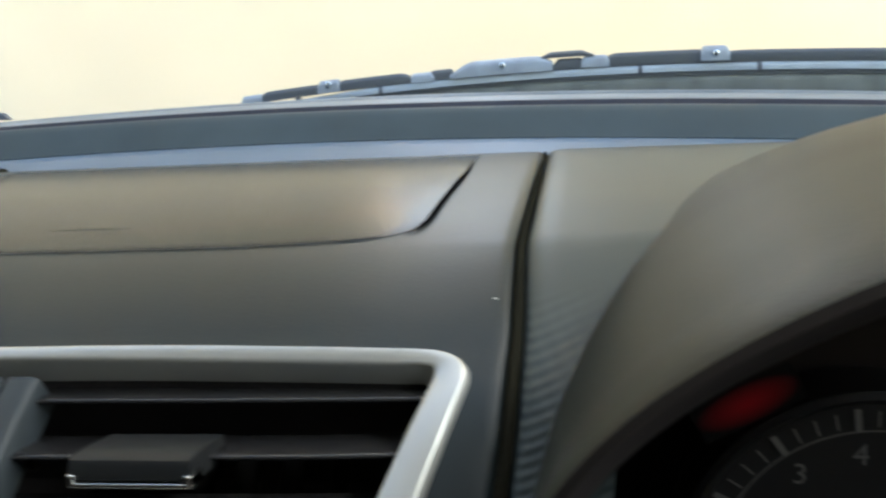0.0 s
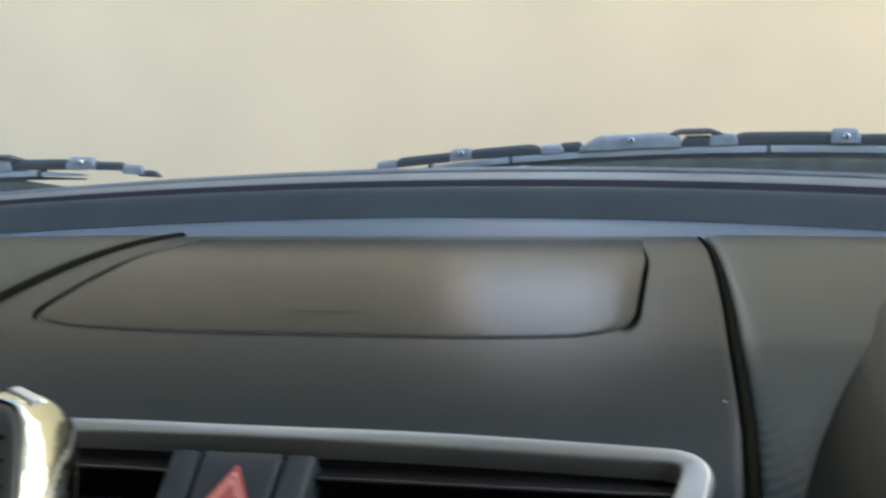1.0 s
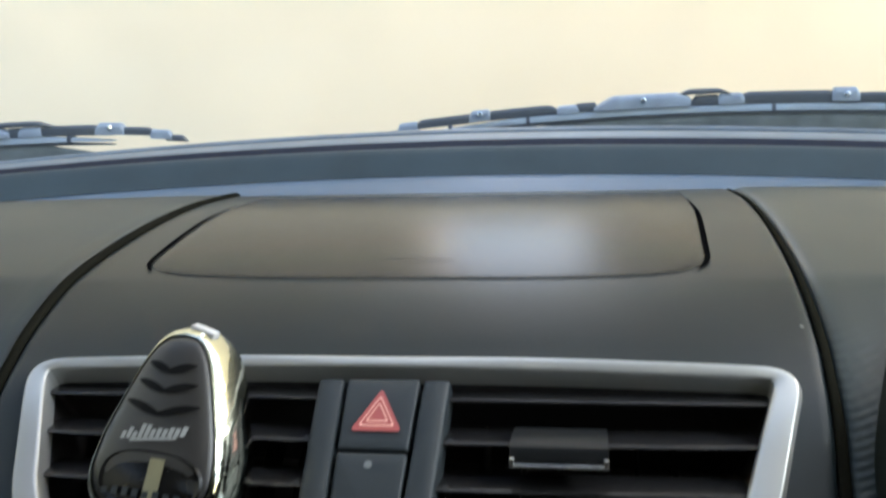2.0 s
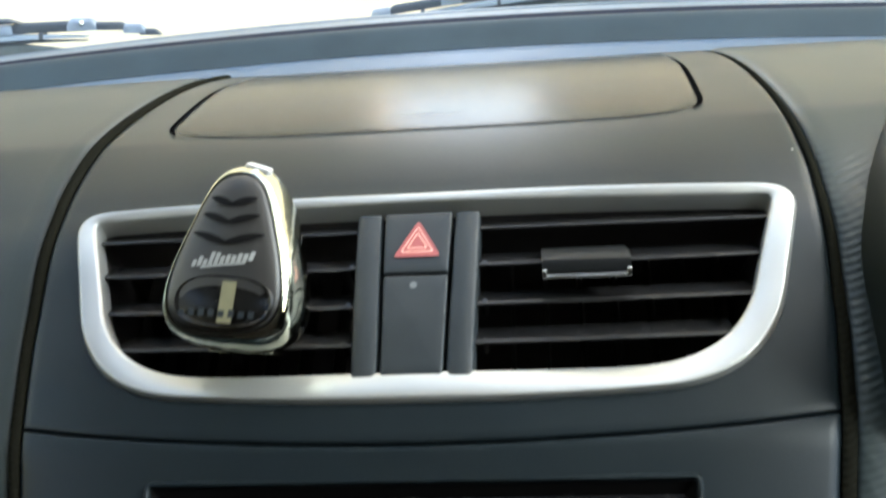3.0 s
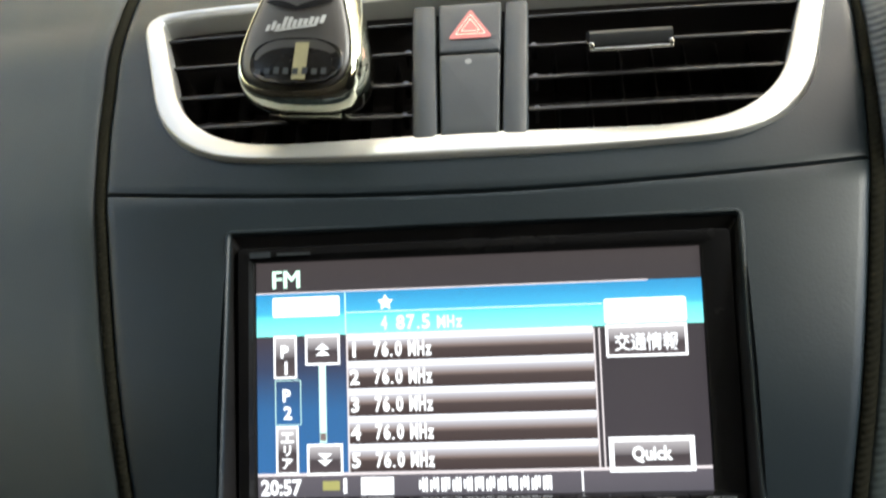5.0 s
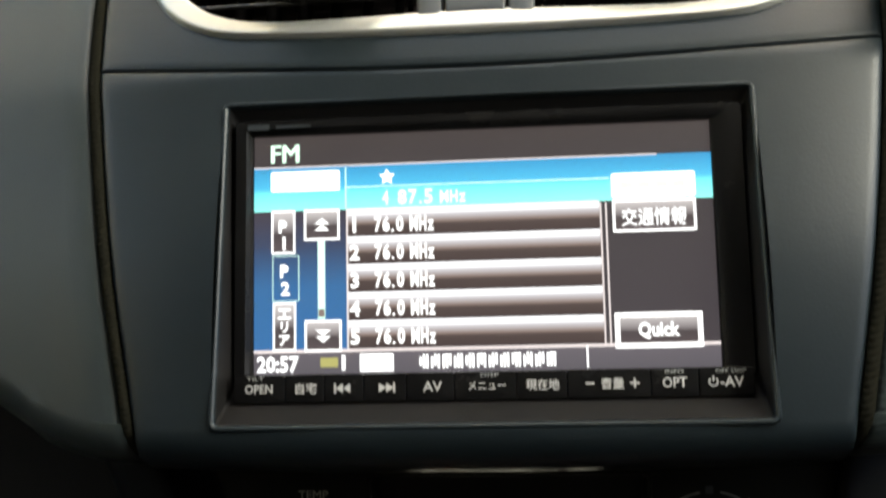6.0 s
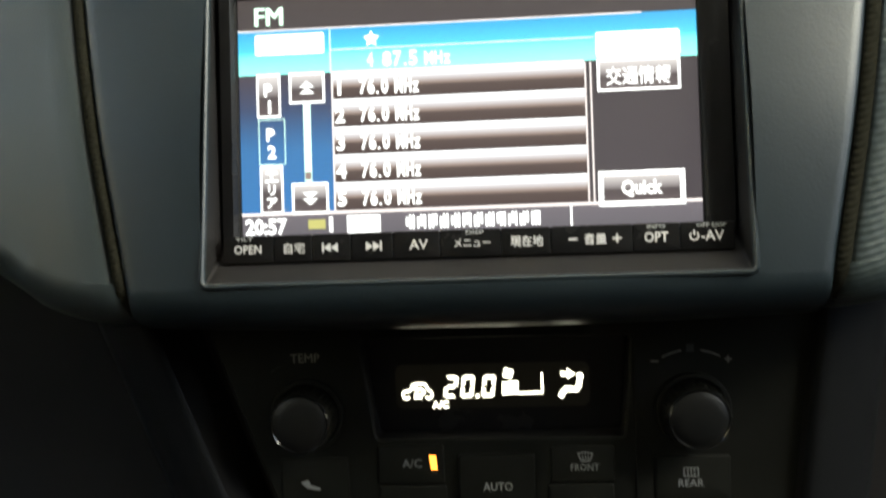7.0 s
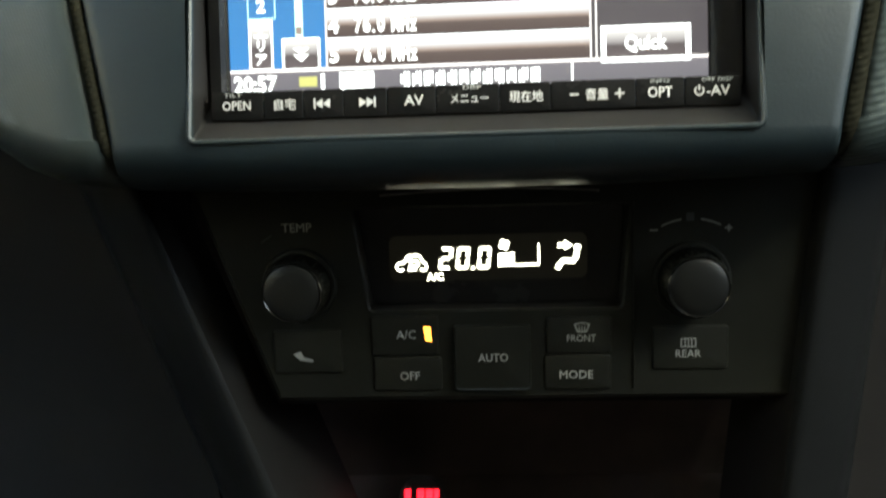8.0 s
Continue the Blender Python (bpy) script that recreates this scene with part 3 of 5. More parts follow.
for side in (-1, 1):
    ss = spread(-0.14, REAR_S, 120)
    part("groove_liner", sheet([[face(side * (side_edge(s, side) - 0.004), s, -0.011), face(side * (side_edge(s, side) + groove(s, side) + 0.004), s, -0.011)] for s in ss]), VOID, dash)
    # black bead that fills the groove
    pipe = []
    for s in ss + [REAR_S + 0.003, REAR_S + 0.0042, REAR_S + 0.0048]:
        g = groove(s, side) * math.sqrt(max(0.05, 1 - (max(0.0, s - REAR_S) / 0.005) ** 2))
        c = side_edge(s, side) + groove(s, side) * 0.5
        pipe.append([face(side * (c + 0.58 * g * math.cos(a)), s, -0.0011 + (0.0007 if side < 0 else 0.0) * min(1.0, max(0.0, (s - 0.10) / 0.07)) - 60 * max(0.0, -0.128 - s) ** 2 + (0.50 if side < 0 else 0.42) * g * math.sin(a)) for a in (k * math.pi / 7 for k in range(14))])
    part("groove_bead", capped(pipe), BEAD, dash, "black rubber bead")
part("seam_liner", sheet([[face(x, seam_s(x) + d, -0.005) for x in spread(-0.139, 0.139, 40)] for d in (-0.004, 0.004)]), VOID, dash)

# lid of the tray on top
LID_S0, LID_S1 = 0.1508, 0.338


def lid_half(s):
    r = 0.026
    d = max(0.0, (LID_S0 + r - s) / r)
    return 0.1215 + 0.006 * min(1.0, max(0.0, s - 0.17) / 0.09) - 0.020 * (1 - math.sqrt(max(0.0, 1 - d * d)))


def lid_front(x):
    return LID_S0 + 0.0045 * (x / 0.1) ** 4


rows = []
for k in range(66):
    s = LID_S0 + (LID_S1 - LID_S0) * (k / 65) ** 1.35
    row = []
    for j in range(61):
        w = lid_half(s)
        x = (j / 30 - 1) * w - 0.002
        d = min(w - abs(x + 0.002), s - LID_S0, 0.0030)
        row.append(face(x, s + (0.0045 * (x / 0.1) ** 4) * math.exp(-(s - LID_S0) / 0.01), 0.0004 * math.sqrt(max(0.0, 1 - (1 - d / 0.0030) ** 2)) * min(1.0, (LID_S1 - s) / 0.06) + 0.00015))
    rows.append(row)
lid = part("lid", sheet(rows), LID, dash)
for side in (-1, 1):
    ribbon = []
    for s in spread(LID_S0 + 0.009, 0.300, 40):
        w, t = lid_half(s), 0.0023 * min(1.0, (0.302 - s) / 0.06, (s - LID_S0 - 0.005) / 0.010)
        ribbon.append([face(side * (w - 0.0002) - 0.002, s, 0.0007), face(side * (w + t) - 0.002, s, 0.0007)])
    part("gap", sheet(ribbon), VOID, lid)
part("front_seam", sheet([[face(x, lid_front(x) + d, 0.00035) for x in spread(-0.108, 0.104, 40)] for d in (-0.0002, 0.0002)]), PALE_SEAM, lid, "thin pale seam")
part("finger_notch", sheet([[face(x, 0.1713 + d * (1 - ((x + 0.001) / 0.0172) ** 4), 0.00140) for x in spread(-0.0178, 0.0158, 16)] for d in (-0.0003, 0.0003)]), VOID, lid)

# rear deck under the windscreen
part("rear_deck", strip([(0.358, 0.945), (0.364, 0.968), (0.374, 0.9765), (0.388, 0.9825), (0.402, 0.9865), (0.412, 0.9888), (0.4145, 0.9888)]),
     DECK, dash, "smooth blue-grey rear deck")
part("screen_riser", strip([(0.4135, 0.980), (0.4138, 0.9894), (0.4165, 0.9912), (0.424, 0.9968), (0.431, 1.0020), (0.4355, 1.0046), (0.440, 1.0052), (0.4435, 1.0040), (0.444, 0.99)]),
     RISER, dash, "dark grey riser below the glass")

# instrument hood
HOOD_X, HOOD_W = 0.385, 0.230


def hood_point(a, grow, z0, rise, y, inset=0.0):
    """Round the hood's arch: a from 0 (inner foot) to 1 (outer foot). Its shoulder grows squarer and lower towards the windscreen."""
    t = math.pi * (1 - a)
    q = min(1.0, max(0.0, (y - 0.05) / 0.12))
    c, s = math.cos(t), max(0.0, math.sin(t))
    return Vector((HOOD_X + (HOOD_W + grow - inset) * math.copysign(abs(c) ** (1 - 0.14 * q), c), y, z0 + (rise - 0.006 * q - inset) * s ** (1 - 0.14 * q)))


arch = spread(0, 1, 72)
hood_rows = []
for y, grow, z0, rise, inset in [(0.115, 0, 0.928, 0.098, 0.017), (0.065, 0, 0.936, 0.094, 0.012), (0.042, 0, 0.940, 0.092, 0.0080), (0.035, 0, 0.9415, 0.092, 0.0050),
                                 (0.0325, 0, 0.9422, 0.0925, 0.0026), (0.033, 0, 0.9426, 0.093, 0.0008), (0.0365, 0, 0.9424, 0.0935, 0), (0.055, -0.002, 0.940, 0.0965, 0),
                                 (0.085, -0.004, 0.9355, 0.1005, 0), (0.12, -0.0062, 0.929, 0.1055, 0), (0.16, -0.0085, 0.922, 0.1110, 0), (0.20, -0.0105, 0.9147, 0.116, 0), (0.24, -0.0155, 0.910, 0.115, 0),
                                 (0.28, -0.0265, 0.908, 0.107, 0), (0.32, -0.0455, 0.907, 0.095, 0), (0.36, -0.06, 0.906, 0.084, 0), (0.39, -0.08, 0.905, 0.076, 0)]:
    row = [Vector((HOOD_X - HOOD_W - grow + inset, y, z)) for z in (0.78, 0.84, 0.89)]
    row += [hood_point(a, grow, z0, rise, y, inset) for a in arch]
    row += [Vector((HOOD_X + HOOD_W + grow - inset, y, z)) for z in (0.89, 0.84, 0.78)]
    hood_rows.append(row)
part("instrument_hood", sheet(hood_rows[5:]), HOOD, dash, "smooth charcoal instrument hood")
part("hood_rim", sheet(hood_rows[:6]), GAP, dash, "black inner rim")
# lower dashboard below the pads
low = [[Vector((x, 0.010 + 0.9 * max(0.0, abs(x) - 0.14) ** 2 + 0.055 * math.sin(min(1.0, k * 1.3) * 1.5) - 0.12 * k * k, 0.80 - 0.34 * k)) for x in spread(-0.70, -0.13, 24)] for k in spread(0, 1, 14)]
part("glove_compartment", sheet(low), GLOVE, dash, "dark grey lower dashboard")
low = [[Vector((x, 0.040 + 0.03 * math.sin(k * 2) - 0.10 * k * k, 0.86 - 0.40 * k)) for x in spread(0.135, 0.70, 24)] for k in spread(0, 1, 14)]
part("knee_panel", sheet(low), TRIM, dash, "dark grey knee panel")
solid("lint_speck", ([face(0.1452 + a, 0.1155 + b, 0.0006 + c) for a, b, c in ((0, 0, 0), (0.0011, 0.0002, 0), (0.0013, 0.0005, 0.0002), (0.0002, 0.0004, 0.0002))], [(0, 1, 2, 3)]), PRINT,
      "tiny pale speck of lint on the dashboard", "lint")


# ---- air vent with its silver frame ----
vent = thing("air_vent", face(0, 0.008), "wide centre air vent with satin silver frame and black slats", "air vent")


def frame_ring(kind, k, h):
    """A ring of the frame: at the share k of its width ("share"), k metres in from its outer edge ("rim"), or on the face that slopes inwards behind the rim ("face", h below it)."""
    out = []
    for a, b in zip(VENT_OUT, VENT_IN):
        wide = math.hypot(b[0] - a[0], b[1] - a[1])
        q = min(k / wide, 0.5) if kind == "rim" else k
        up = 0.0025 - 0.24 * max(0.0, q * wide - 0.0020) + h if kind == "face" else h
        out.append(face(a[0] + (b[0] - a[0]) * q, a[1] + (b[1] - a[1]) * q, up))
    return out


FRAME_LINE = (("share", -0.03, -0.003), ("share", -0.025, -0.0002), ("share", 0.0, 0.0006), ("rim", 0.0005, 0.0016), ("rim", 0.0010, 0.0022), ("rim", 0.0015, 0.00245), ("rim", 0.0020, 0.0025),
              ("face", 0.60, 0.0), ("face", 0.80, 0.0), ("face", 0.94, -0.0001), ("face", 0.985, -0.0006), ("face", 1.0, -0.0014), ("share", 1.01, -0.008))
part("frame", sheet([frame_ring(*q) for q in FRAME_LINE], closed=True), SILVER, vent, "satin silver painted frame", sharp=60)


def deeper(k, h):
    return [face(b[0] * k, 0.053 + (b[1] - 0.053) * k, h) for b in VENT_IN]


part("housing", capped([deeper(1.012, -0.0075), deeper(1.0, -0.02), deeper(0.96, -0.055)], first=False), DUCT, vent, "matt black duct")


def vent_edge(s):
    """How far out the opening goes at this height."""
    return max(x for x, q in VENT_IN if abs(q - s) < 0.0035)


def along(s, depth, lift, x):
    """A point at some depth behind the face, going level into the dash."""
    p = face(x, s, -0.0030)
    return p + Vector((0, 0.0012 + depth, -0.0004 + lift - 0.10 * depth))


for s in (0.0790, 0.0627, 0.0464, 0.0310):
    for side in (-1, 1):
        x0, x1 = 0.0205, vent_edge(s) + 0.001
        prof = [(0.0, 0.0), (0.0001, 0.0003), (0.0004, 0.0006), (0.0009, 0.0008), (0.0018, 0.0008), (0.010, 0.0006), (0.017, 0.0003), (0.017, -0.0003), (0.010, -0.0007), (0.0014, -0.0009), (0.0006, -0.0007), (0.0001, -0.0003)]
        part("slat", capped([[along(s, d, z, side * x) for d, z in prof] for x in spread(x0, x1, 6)]), SLAT, vent)
for side in (-1, 1):
    for k in range(7):
        x = side * (0.034 + 0.0135 * k)
        lo = 0.022 if abs(x) < 0.095 else 0.036
        part("vane", capped([[face(x + a * 0.0007, s, -0.030 + b) for a, b in ((-1, 0), (0, 0.0012), (1, 0), (1, -0.016), (-1, -0.016))] for s in spread(lo, 0.0875, 4)]), NAVBLACK, vent)
    for s in (0.0645, 0.0485, 0.0328):
        c = side * 0.0250
        part("pivot_pin", capped([[face(c + 0.0011 * math.cos(a), s + 0.0011 * math.sin(a), h) for a in (k * math.pi / 4 for k in range(8))] for h in (-0.012, -0.004)]), SLAT, vent)
    bar = [[face(side * (x + (0.0118 - 0.0142) * (1 - (s - 0.019) / 0.067)), s, h) for x, h in
            ((0.0142, -0.012), (0.0142, -0.001), (0.0147, 0.0), (0.0156, 0.0004), (0.019, 0.0006), (0.0224, 0.0004), (0.0232, -0.0002), (0.0236, -0.0012), (0.0236, -0.012))]
           for s in spread(0.0180, 0.0850, 10)]
    part("divider", capped(bar), SWITCH, vent, "grey upright divider")
# adjuster tab on the second slat, with a bright edge
TAB = Plane(along(0.0600, 0.0, 0.0022, 0.0615), 8)
tab = part("adjuster_tab", capped([[TAB(u, v, w) for u in (0.0155, -0.0155) for v, w in (((0.0034, -0.012), (0.0044, 0.001), (0.0042, 0.0080), (0.0034, 0.0098), (0.0020, 0.0106), (-0.0012, 0.0108), (-0.0022, 0.0092), (-0.0030, -0.012))[::1 if u > 0 else -1])][0:8],
                                   [TAB(-0.0155, v, w) for v, w in ((0.0034, -0.012), (0.0044, 0.001), (0.0042, 0.0080), (0.0034, 0.0098), (0.0020, 0.0106), (-0.0012, 0.0108), (-0.0022, 0.0092), (-0.0030, -0.012))]]), TABSKIN, vent, "dark sliding tab")
part("bright_edge", slab(TAB, ring(-0.0157, -0.0032, 0.0157, -0.0019, 0.0005), 0.004, 0.0113, 0.0004), CHROME, tab, "chrome strip")
for u in (-0.0148, 0.0148):
    part("bright_corner", slab(TAB, ring(u - 0.0009, -0.0027, u + 0.0009, 0.0002, 0.0006), 0.004, 0.0113, 0.0004), CHROME, tab, "chrome corner")

# ---- switches between the vents ----
switch_h = thing("hazard_switch", face(0, 0.058), "dark grey push switch marked with a red warning triangle", "switch")


def tapered(s0, s1, w0, w1, inset=0.0):
    """Outline of a switch that narrows downwards, as (x, s)."""
    return [(-w0 + inset, s0 + inset), (w0 - inset, s0 + inset), (w1 - inset, s1 - inset), (-w1 + inset, s1 - inset)]


def rounded(loop, r=0.0012, n=5):
    out, m = [], len(loop)
    for i in range(m):
        p, a, b = (np.array(loop[j % m]) for j in (i, i - 1, i + 1))
        q0, q1 = p + (a - p) / np.linalg.norm(a - p) * r, p + (b - p) / np.linalg.norm(b - p) * r
        out += [tuple((1 - f) ** 2 * q0 + 2 * f * (1 - f) * p + f * f * q1) for f in spread(0, 1, n)]
    return out


def key(loop, h0, h1, bevel=0.0009):
    rws = [[face(x, s, h0) for x, s in loop]]
    for k in range(4):
        a = radians(30 * k)
        rws.append([face(x, s, h1 - bevel + bevel * math.sin(a)) for x, s in shrink(loop, bevel * (1 - math.cos(a)))])
    flat = shrink(loop, bevel)
    mx, ms = sum(p[0] for p in flat) / len(flat), sum(p[1] for p in flat) / len(flat)
    for k in (0.8, 0.6, 0.4, 0.2, 0.02):
        rws.append([face(mx + (x - mx) * k, ms + (s - ms) * k, h1) for x, s in flat])
    return capped(rws)


part("button", key(rounded(tapered(0.0588, 0.0856, 0.0119, 0.0129)), -0.012, 0.0006), SWITCH, switch_h, "dark grey button")
# triangle markings carry a little emission to brighten them
RED = material("red_marking_faint_glow", (0.27, 0.050, 0.042), 0.33, specular=0.8, glow=(1.0, 0.13, 0.08), strength=0.022)
PALE = material("pale_red_line_faint_glow", (0.78, 0.46, 0.38), 0.5, glow=(1.0, 0.5, 0.4), strength=0.04)


def triangle(r, h, ri=0.0, lift=0.0):
    """A rounded warning triangle; ri cuts the middle out."""
    def corner(q):
        c = [(0.0, q), (-0.90 * q, -0.62 * q), (0.90 * q, -0.62 * q)]
        return [(0.0003 + x, 0.0713 + s) for x, s in rounded(c, 0.18 * q)]
    if not ri:
        return [face(x, s, h) for x, s in corner(r)], [tuple(range(18))]
    return sheet([[face(x, s, h) for x, s in corner(r)], [face(x, s, h) for x, s in corner(ri)]], closed=True)


part("triangle", triangle(0.0098, 0.0012), RED, switch_h, "red triangle")
part("triangle_line", triangle(0.0070, 0.00135, 0.0063), PALE, switch_h, "pale outline")
part("triangle_core", triangle(0.0044, 0.00135, 0.0037), PALE, switch_h, "pale inner outline")
blank = thing("switch_blank", face(0, 0.019), "plain grey blanking switch with a small dim lamp", "switch")
part("button", key(rounded(tapered(0.0182, 0.0578, 0.0107, 0.0119)), -0.012, 0.0006), SWITCH, blank)
part("lamp", [[face(0.0014 * math.cos(a) - 0.0005, 0.0535 + 0.0014 * math.sin(a), 0.0008) for a in (k * math.pi / 8 for k in range(16))], [tuple(range(16))]], material("grey_lamp_lens", (0.16, 0.17, 0.17), 0.4), blank, "grey lamp dot")

# ---- navigation unit ----
nav = thing("navigation_unit", (0, -0.02, 0.807), "black double-height car navigation unit showing a radio screen", "car navigation")
SCREEN = Plane((0, 0, 0.85), 27)
BAR = Plane((0, -0.030, 0.814), 27)
b_out = ring(-0.0842, -0.0450, 0.0884, 0.0462, 0.002)
b_in = [(u, v) for u, v in ring(-0.0782, -0.0412, 0.0782, 0.0412, 0.0004)]
part("bezel", sheet([[BEZEL(u, v, -0.012) for u, v in b_out], [BEZEL(u, v, -0.0006) for u, v in b_out], [BEZEL(u, v, 0.0) for u, v in shrink(b_out, 0.0006)],
                     [BEZEL(u, v, 0.0) for u, v in ring(-0.0800, -0.0420, 0.0830, 0.0432, 0.0006)], [SCREEN(u, v, 0.0014) for u, v in shrink(b_in, -0.0007)]], closed=True), NAVGLOSS, nav, "gloss black bezel")
part("screen_edge", sheet([[SCREEN(u, v, 0.0014) for u, v in shrink(b_in, -0.0007)], [SCREEN(u, v, 0.0010) for u, v in b_in], [SCREEN(u, v, -0.0005) for u, v in b_in]], closed=True), NAVBLACK, nav, "matt black screen edge")
BASE = fade("screen_base", [(0.0, (0.045, 0.043, 0.060)), (0.85, (0.036, 0.034, 0.045)), (1.0, (0.042, 0.038, 0.046))], 1.0)
BAND = fade("screen_blue_band", [(0.0, (0.20, 0.86, 0.95)), (0.40, (0.10, 0.72, 0.92)), (0.52, (0.03, 0.42, 0.80)), (1.0, (0.01, 0.24, 0.58))], 1.05)
ROW = fade("screen_row", [(0.0, (0.04, 0.03, 0.035)), (0.36, (0.05, 0.04, 0.045)), (0.46, (0.16, 0.13, 0.14)), (0.72, (0.39, 0.43, 0.55)), (0.80, (0.70, 0.80, 1.0)), (1.0, (0.74, 0.84, 1.05))], 1.15)
KEYF = fade("screen_key", [(0.0, (0.08, 0.07, 0.09)), (0.45, (0.05, 0.045, 0.058)), (0.55, (0.16, 0.16, 0.20)), (1.0, (0.50, 0.53, 0.64))], 1.0)
SIDEB = fade("screen_side_blue", [(0.0, (0.02, 0.13, 0.38)), (0.45, (0.02, 0.12, 0.34)), (0.75, (0.03, 0.05, 0.12)), (1.0, (0.045, 0.04, 0.06))], 1.0)
STATUS = fade("screen_status", [(0.0, (0.075, 0.078, 0.11)), (1.0, (0.10, 0.10, 0.14))], 1.0)
WHITE = glowing("screen_white", (0.76, 0.87, 1.06), 1.6)
PINK = glowing("screen_line", (0.74, 0.75, 0.90), 0.9)
MINT = glowing("screen_mint", (0.55, 0.95, 0.92), 1.3)
ICE = glowing("screen_ice", (0.55, 0.95, 1.0), 1.1)
PALE_ICE = glowing("screen_pale_ice", (0.66, 0.98, 1.05), 1.25)
YELLOW = glowing("screen_yellow", (0.75, 0.80, 0.35), 0.45)
DIM = glowing("screen_dim", (0.30, 0.25, 0.28), 0.6)
panel = lit("display", SCREEN, -0.078, -0.0412, 0.078, 0.0412, 0.0, BASE, nav, label="lit colour screen")
W1, W2, W3, W4 = 0.0002, 0.0004, 0.0006, 0.0008
mm = 0.001
lit("status_bar", SCREEN, -78 * mm, -41.2 * mm, 78 * mm, -33.6 * mm, W1, STATUS, panel)
lit("side_field", SCREEN, -78 * mm, -33.4 * mm, -45.6 * mm, 15 * mm, W1, SIDEB, panel)
lit("blue_band", SCREEN, -78 * mm, 14.8 * mm, 78 * mm, 30.2 * mm, W1, BAND, panel)
lit("band_line", SCREEN, -78 * mm, 29.9 * mm, 60 * mm, 30.4 * mm, W2, PINK, panel)
lit("band_line", SCREEN, -46 * mm, 22.3 * mm, 44 * mm, 22.7 * mm, W2, ICE, panel)
lit("divider", SCREEN, -46.0 * mm, 15 * mm, -45.6 * mm, 29.5 * mm, W2, ICE, panel)
lit("status_line", SCREEN, -78 * mm, -33.9 * mm, 78 * mm, -32.9 * mm, W2, PINK, panel)
lit("status_mark", SCREEN, 34.4 * mm, -40.6 * mm, 34.9 * mm, -33.4 * mm, W3, WHITE, panel)
lit("white_tab", SCREEN, -72 * mm, 21.6 * mm, -47.8 * mm, 28.6 * mm, W3, WHITE, panel, 0.6 * mm)
for k in range(5):
    top = 14.9 - 9.55 * k
    lit("station_button", SCREEN, -45.2 * mm, (top - 9.2) * mm, 40.4 * mm, top * mm, W2, ROW, panel)
    lettering("station_number", str(k + 1), SCREEN, -42.9 * mm, (top - 5.6) * mm, W3, 5.2 * mm, WHITE, panel, bold=0.03)
    cells("station_name", [("7", -34.7, 2.4, 5.3, 0), ("6", -31.9, 2.5, 5.3, 0), (".", -29.7, 0.9, 0.9, -2.2), ("0", -27.2, 2.5, 5.3, 0), ("M", -22.4, 2.7, 5.3, 0), ("H", -19.3, 2.4, 5.3, 0), ("z", -16.6, 2.2, 3.6, -0.85)],
          SCREEN, (top - 5.6) * mm, W3, WHITE, panel)
lit("list_line", SCREEN, -45.7 * mm, -33 * mm, -45.1 * mm, 15 * mm, W3, PINK, panel)
for u in (40.5, 42.3):
    lit("list_line", SCREEN, u * mm, -33 * mm, (u + 0.5) * mm, 14.2 * mm, W3, PINK, panel)


def screen_key(name, u0, v0, u1, v1, line=0.6, mat=WHITE):
    b = lit(name, SCREEN, u0 * mm, v0 * mm, u1 * mm, v1 * mm, W2, KEYF, panel)
    part("outline", frame_lines(SCREEN, u0 * mm, v0 * mm, u1 * mm, v1 * mm, line * mm, W3), mat, b)
    return b


k = screen_key("preset_key", -71.8, 0.0, -63.5, 15.0)
lettering("letter", "P", SCREEN, -67.8 * mm, 9.4 * mm, W3, 4.4 * mm, WHITE, k, bold=0.03)
lettering("letter", "1", SCREEN, -67.4 * mm, 3.6 * mm, W3, 4.6 * mm, WHITE, k, bold=0.03)
lettering("letter", "P", SCREEN, -67.3 * mm, -6.0 * mm, W3, 4.4 * mm, WHITE, panel, bold=0.03)
lettering("letter", "2", SCREEN, -67.0 * mm, -12.0 * mm, W3, 4.6 * mm, WHITE, panel, bold=0.03)
part("preset_frame", frame_lines(SCREEN, -71.5 * mm, -16.3 * mm, -62.2 * mm, -0.6 * mm, 0.25 * mm, W2), ICE, panel)
k = screen_key("area_key", -71.3, -33.2, -63.3, -16.7)
for n, ch in enumerate("エリア"):
    lettering("letter", ch, SCREEN, -67.3 * mm, (-20.6 - 4.5 * n) * mm, W3, 3.6 * mm, WHITE, k, bold=0.03)
for name, u0, v0, u1, v1, way in (("scroll_up_key", -60.4, 4.4, -48.0, 15.0, 1), ("scroll_down_key", -60.3, -33.6, -47.6, -23.0, -1)):
    k = screen_key(name, u0, v0, u1, v1, 0.7)
    cu, cv = (u0 + u1) / 2, (v0 + v1) / 2
    for off in (1.0, -1.0):
        part("chevron", patch(SCREEN, [((cu - 2.6) * mm, (cv + off * 1.1 - way * 0.9) * mm), ((cu + 2.6) * mm, (cv + off * 1.1 - way * 0.9) * mm), (cu * mm, (cv + off * 1.1 + way * 1.2) * mm)], W3), WHITE, k)
lit("scroll_bar", SCREEN, -55.7 * mm, -22.6 * mm, -53.2 * mm, 4.4 * mm, W2, ICE, panel)
lit("scroll_thumb", SCREEN, -55.5 * mm, -21.9 * mm, -53.4 * mm, -19.2 * mm, W3, DIM, panel)
for du in (-0.25, 0.25):
    lettering("band_name", "FM", SCREEN, (-67.0 + du) * mm, 35.0 * mm, W2 + du * 0.0002, 6.2 * mm, MINT, panel, width=9.6 * mm)
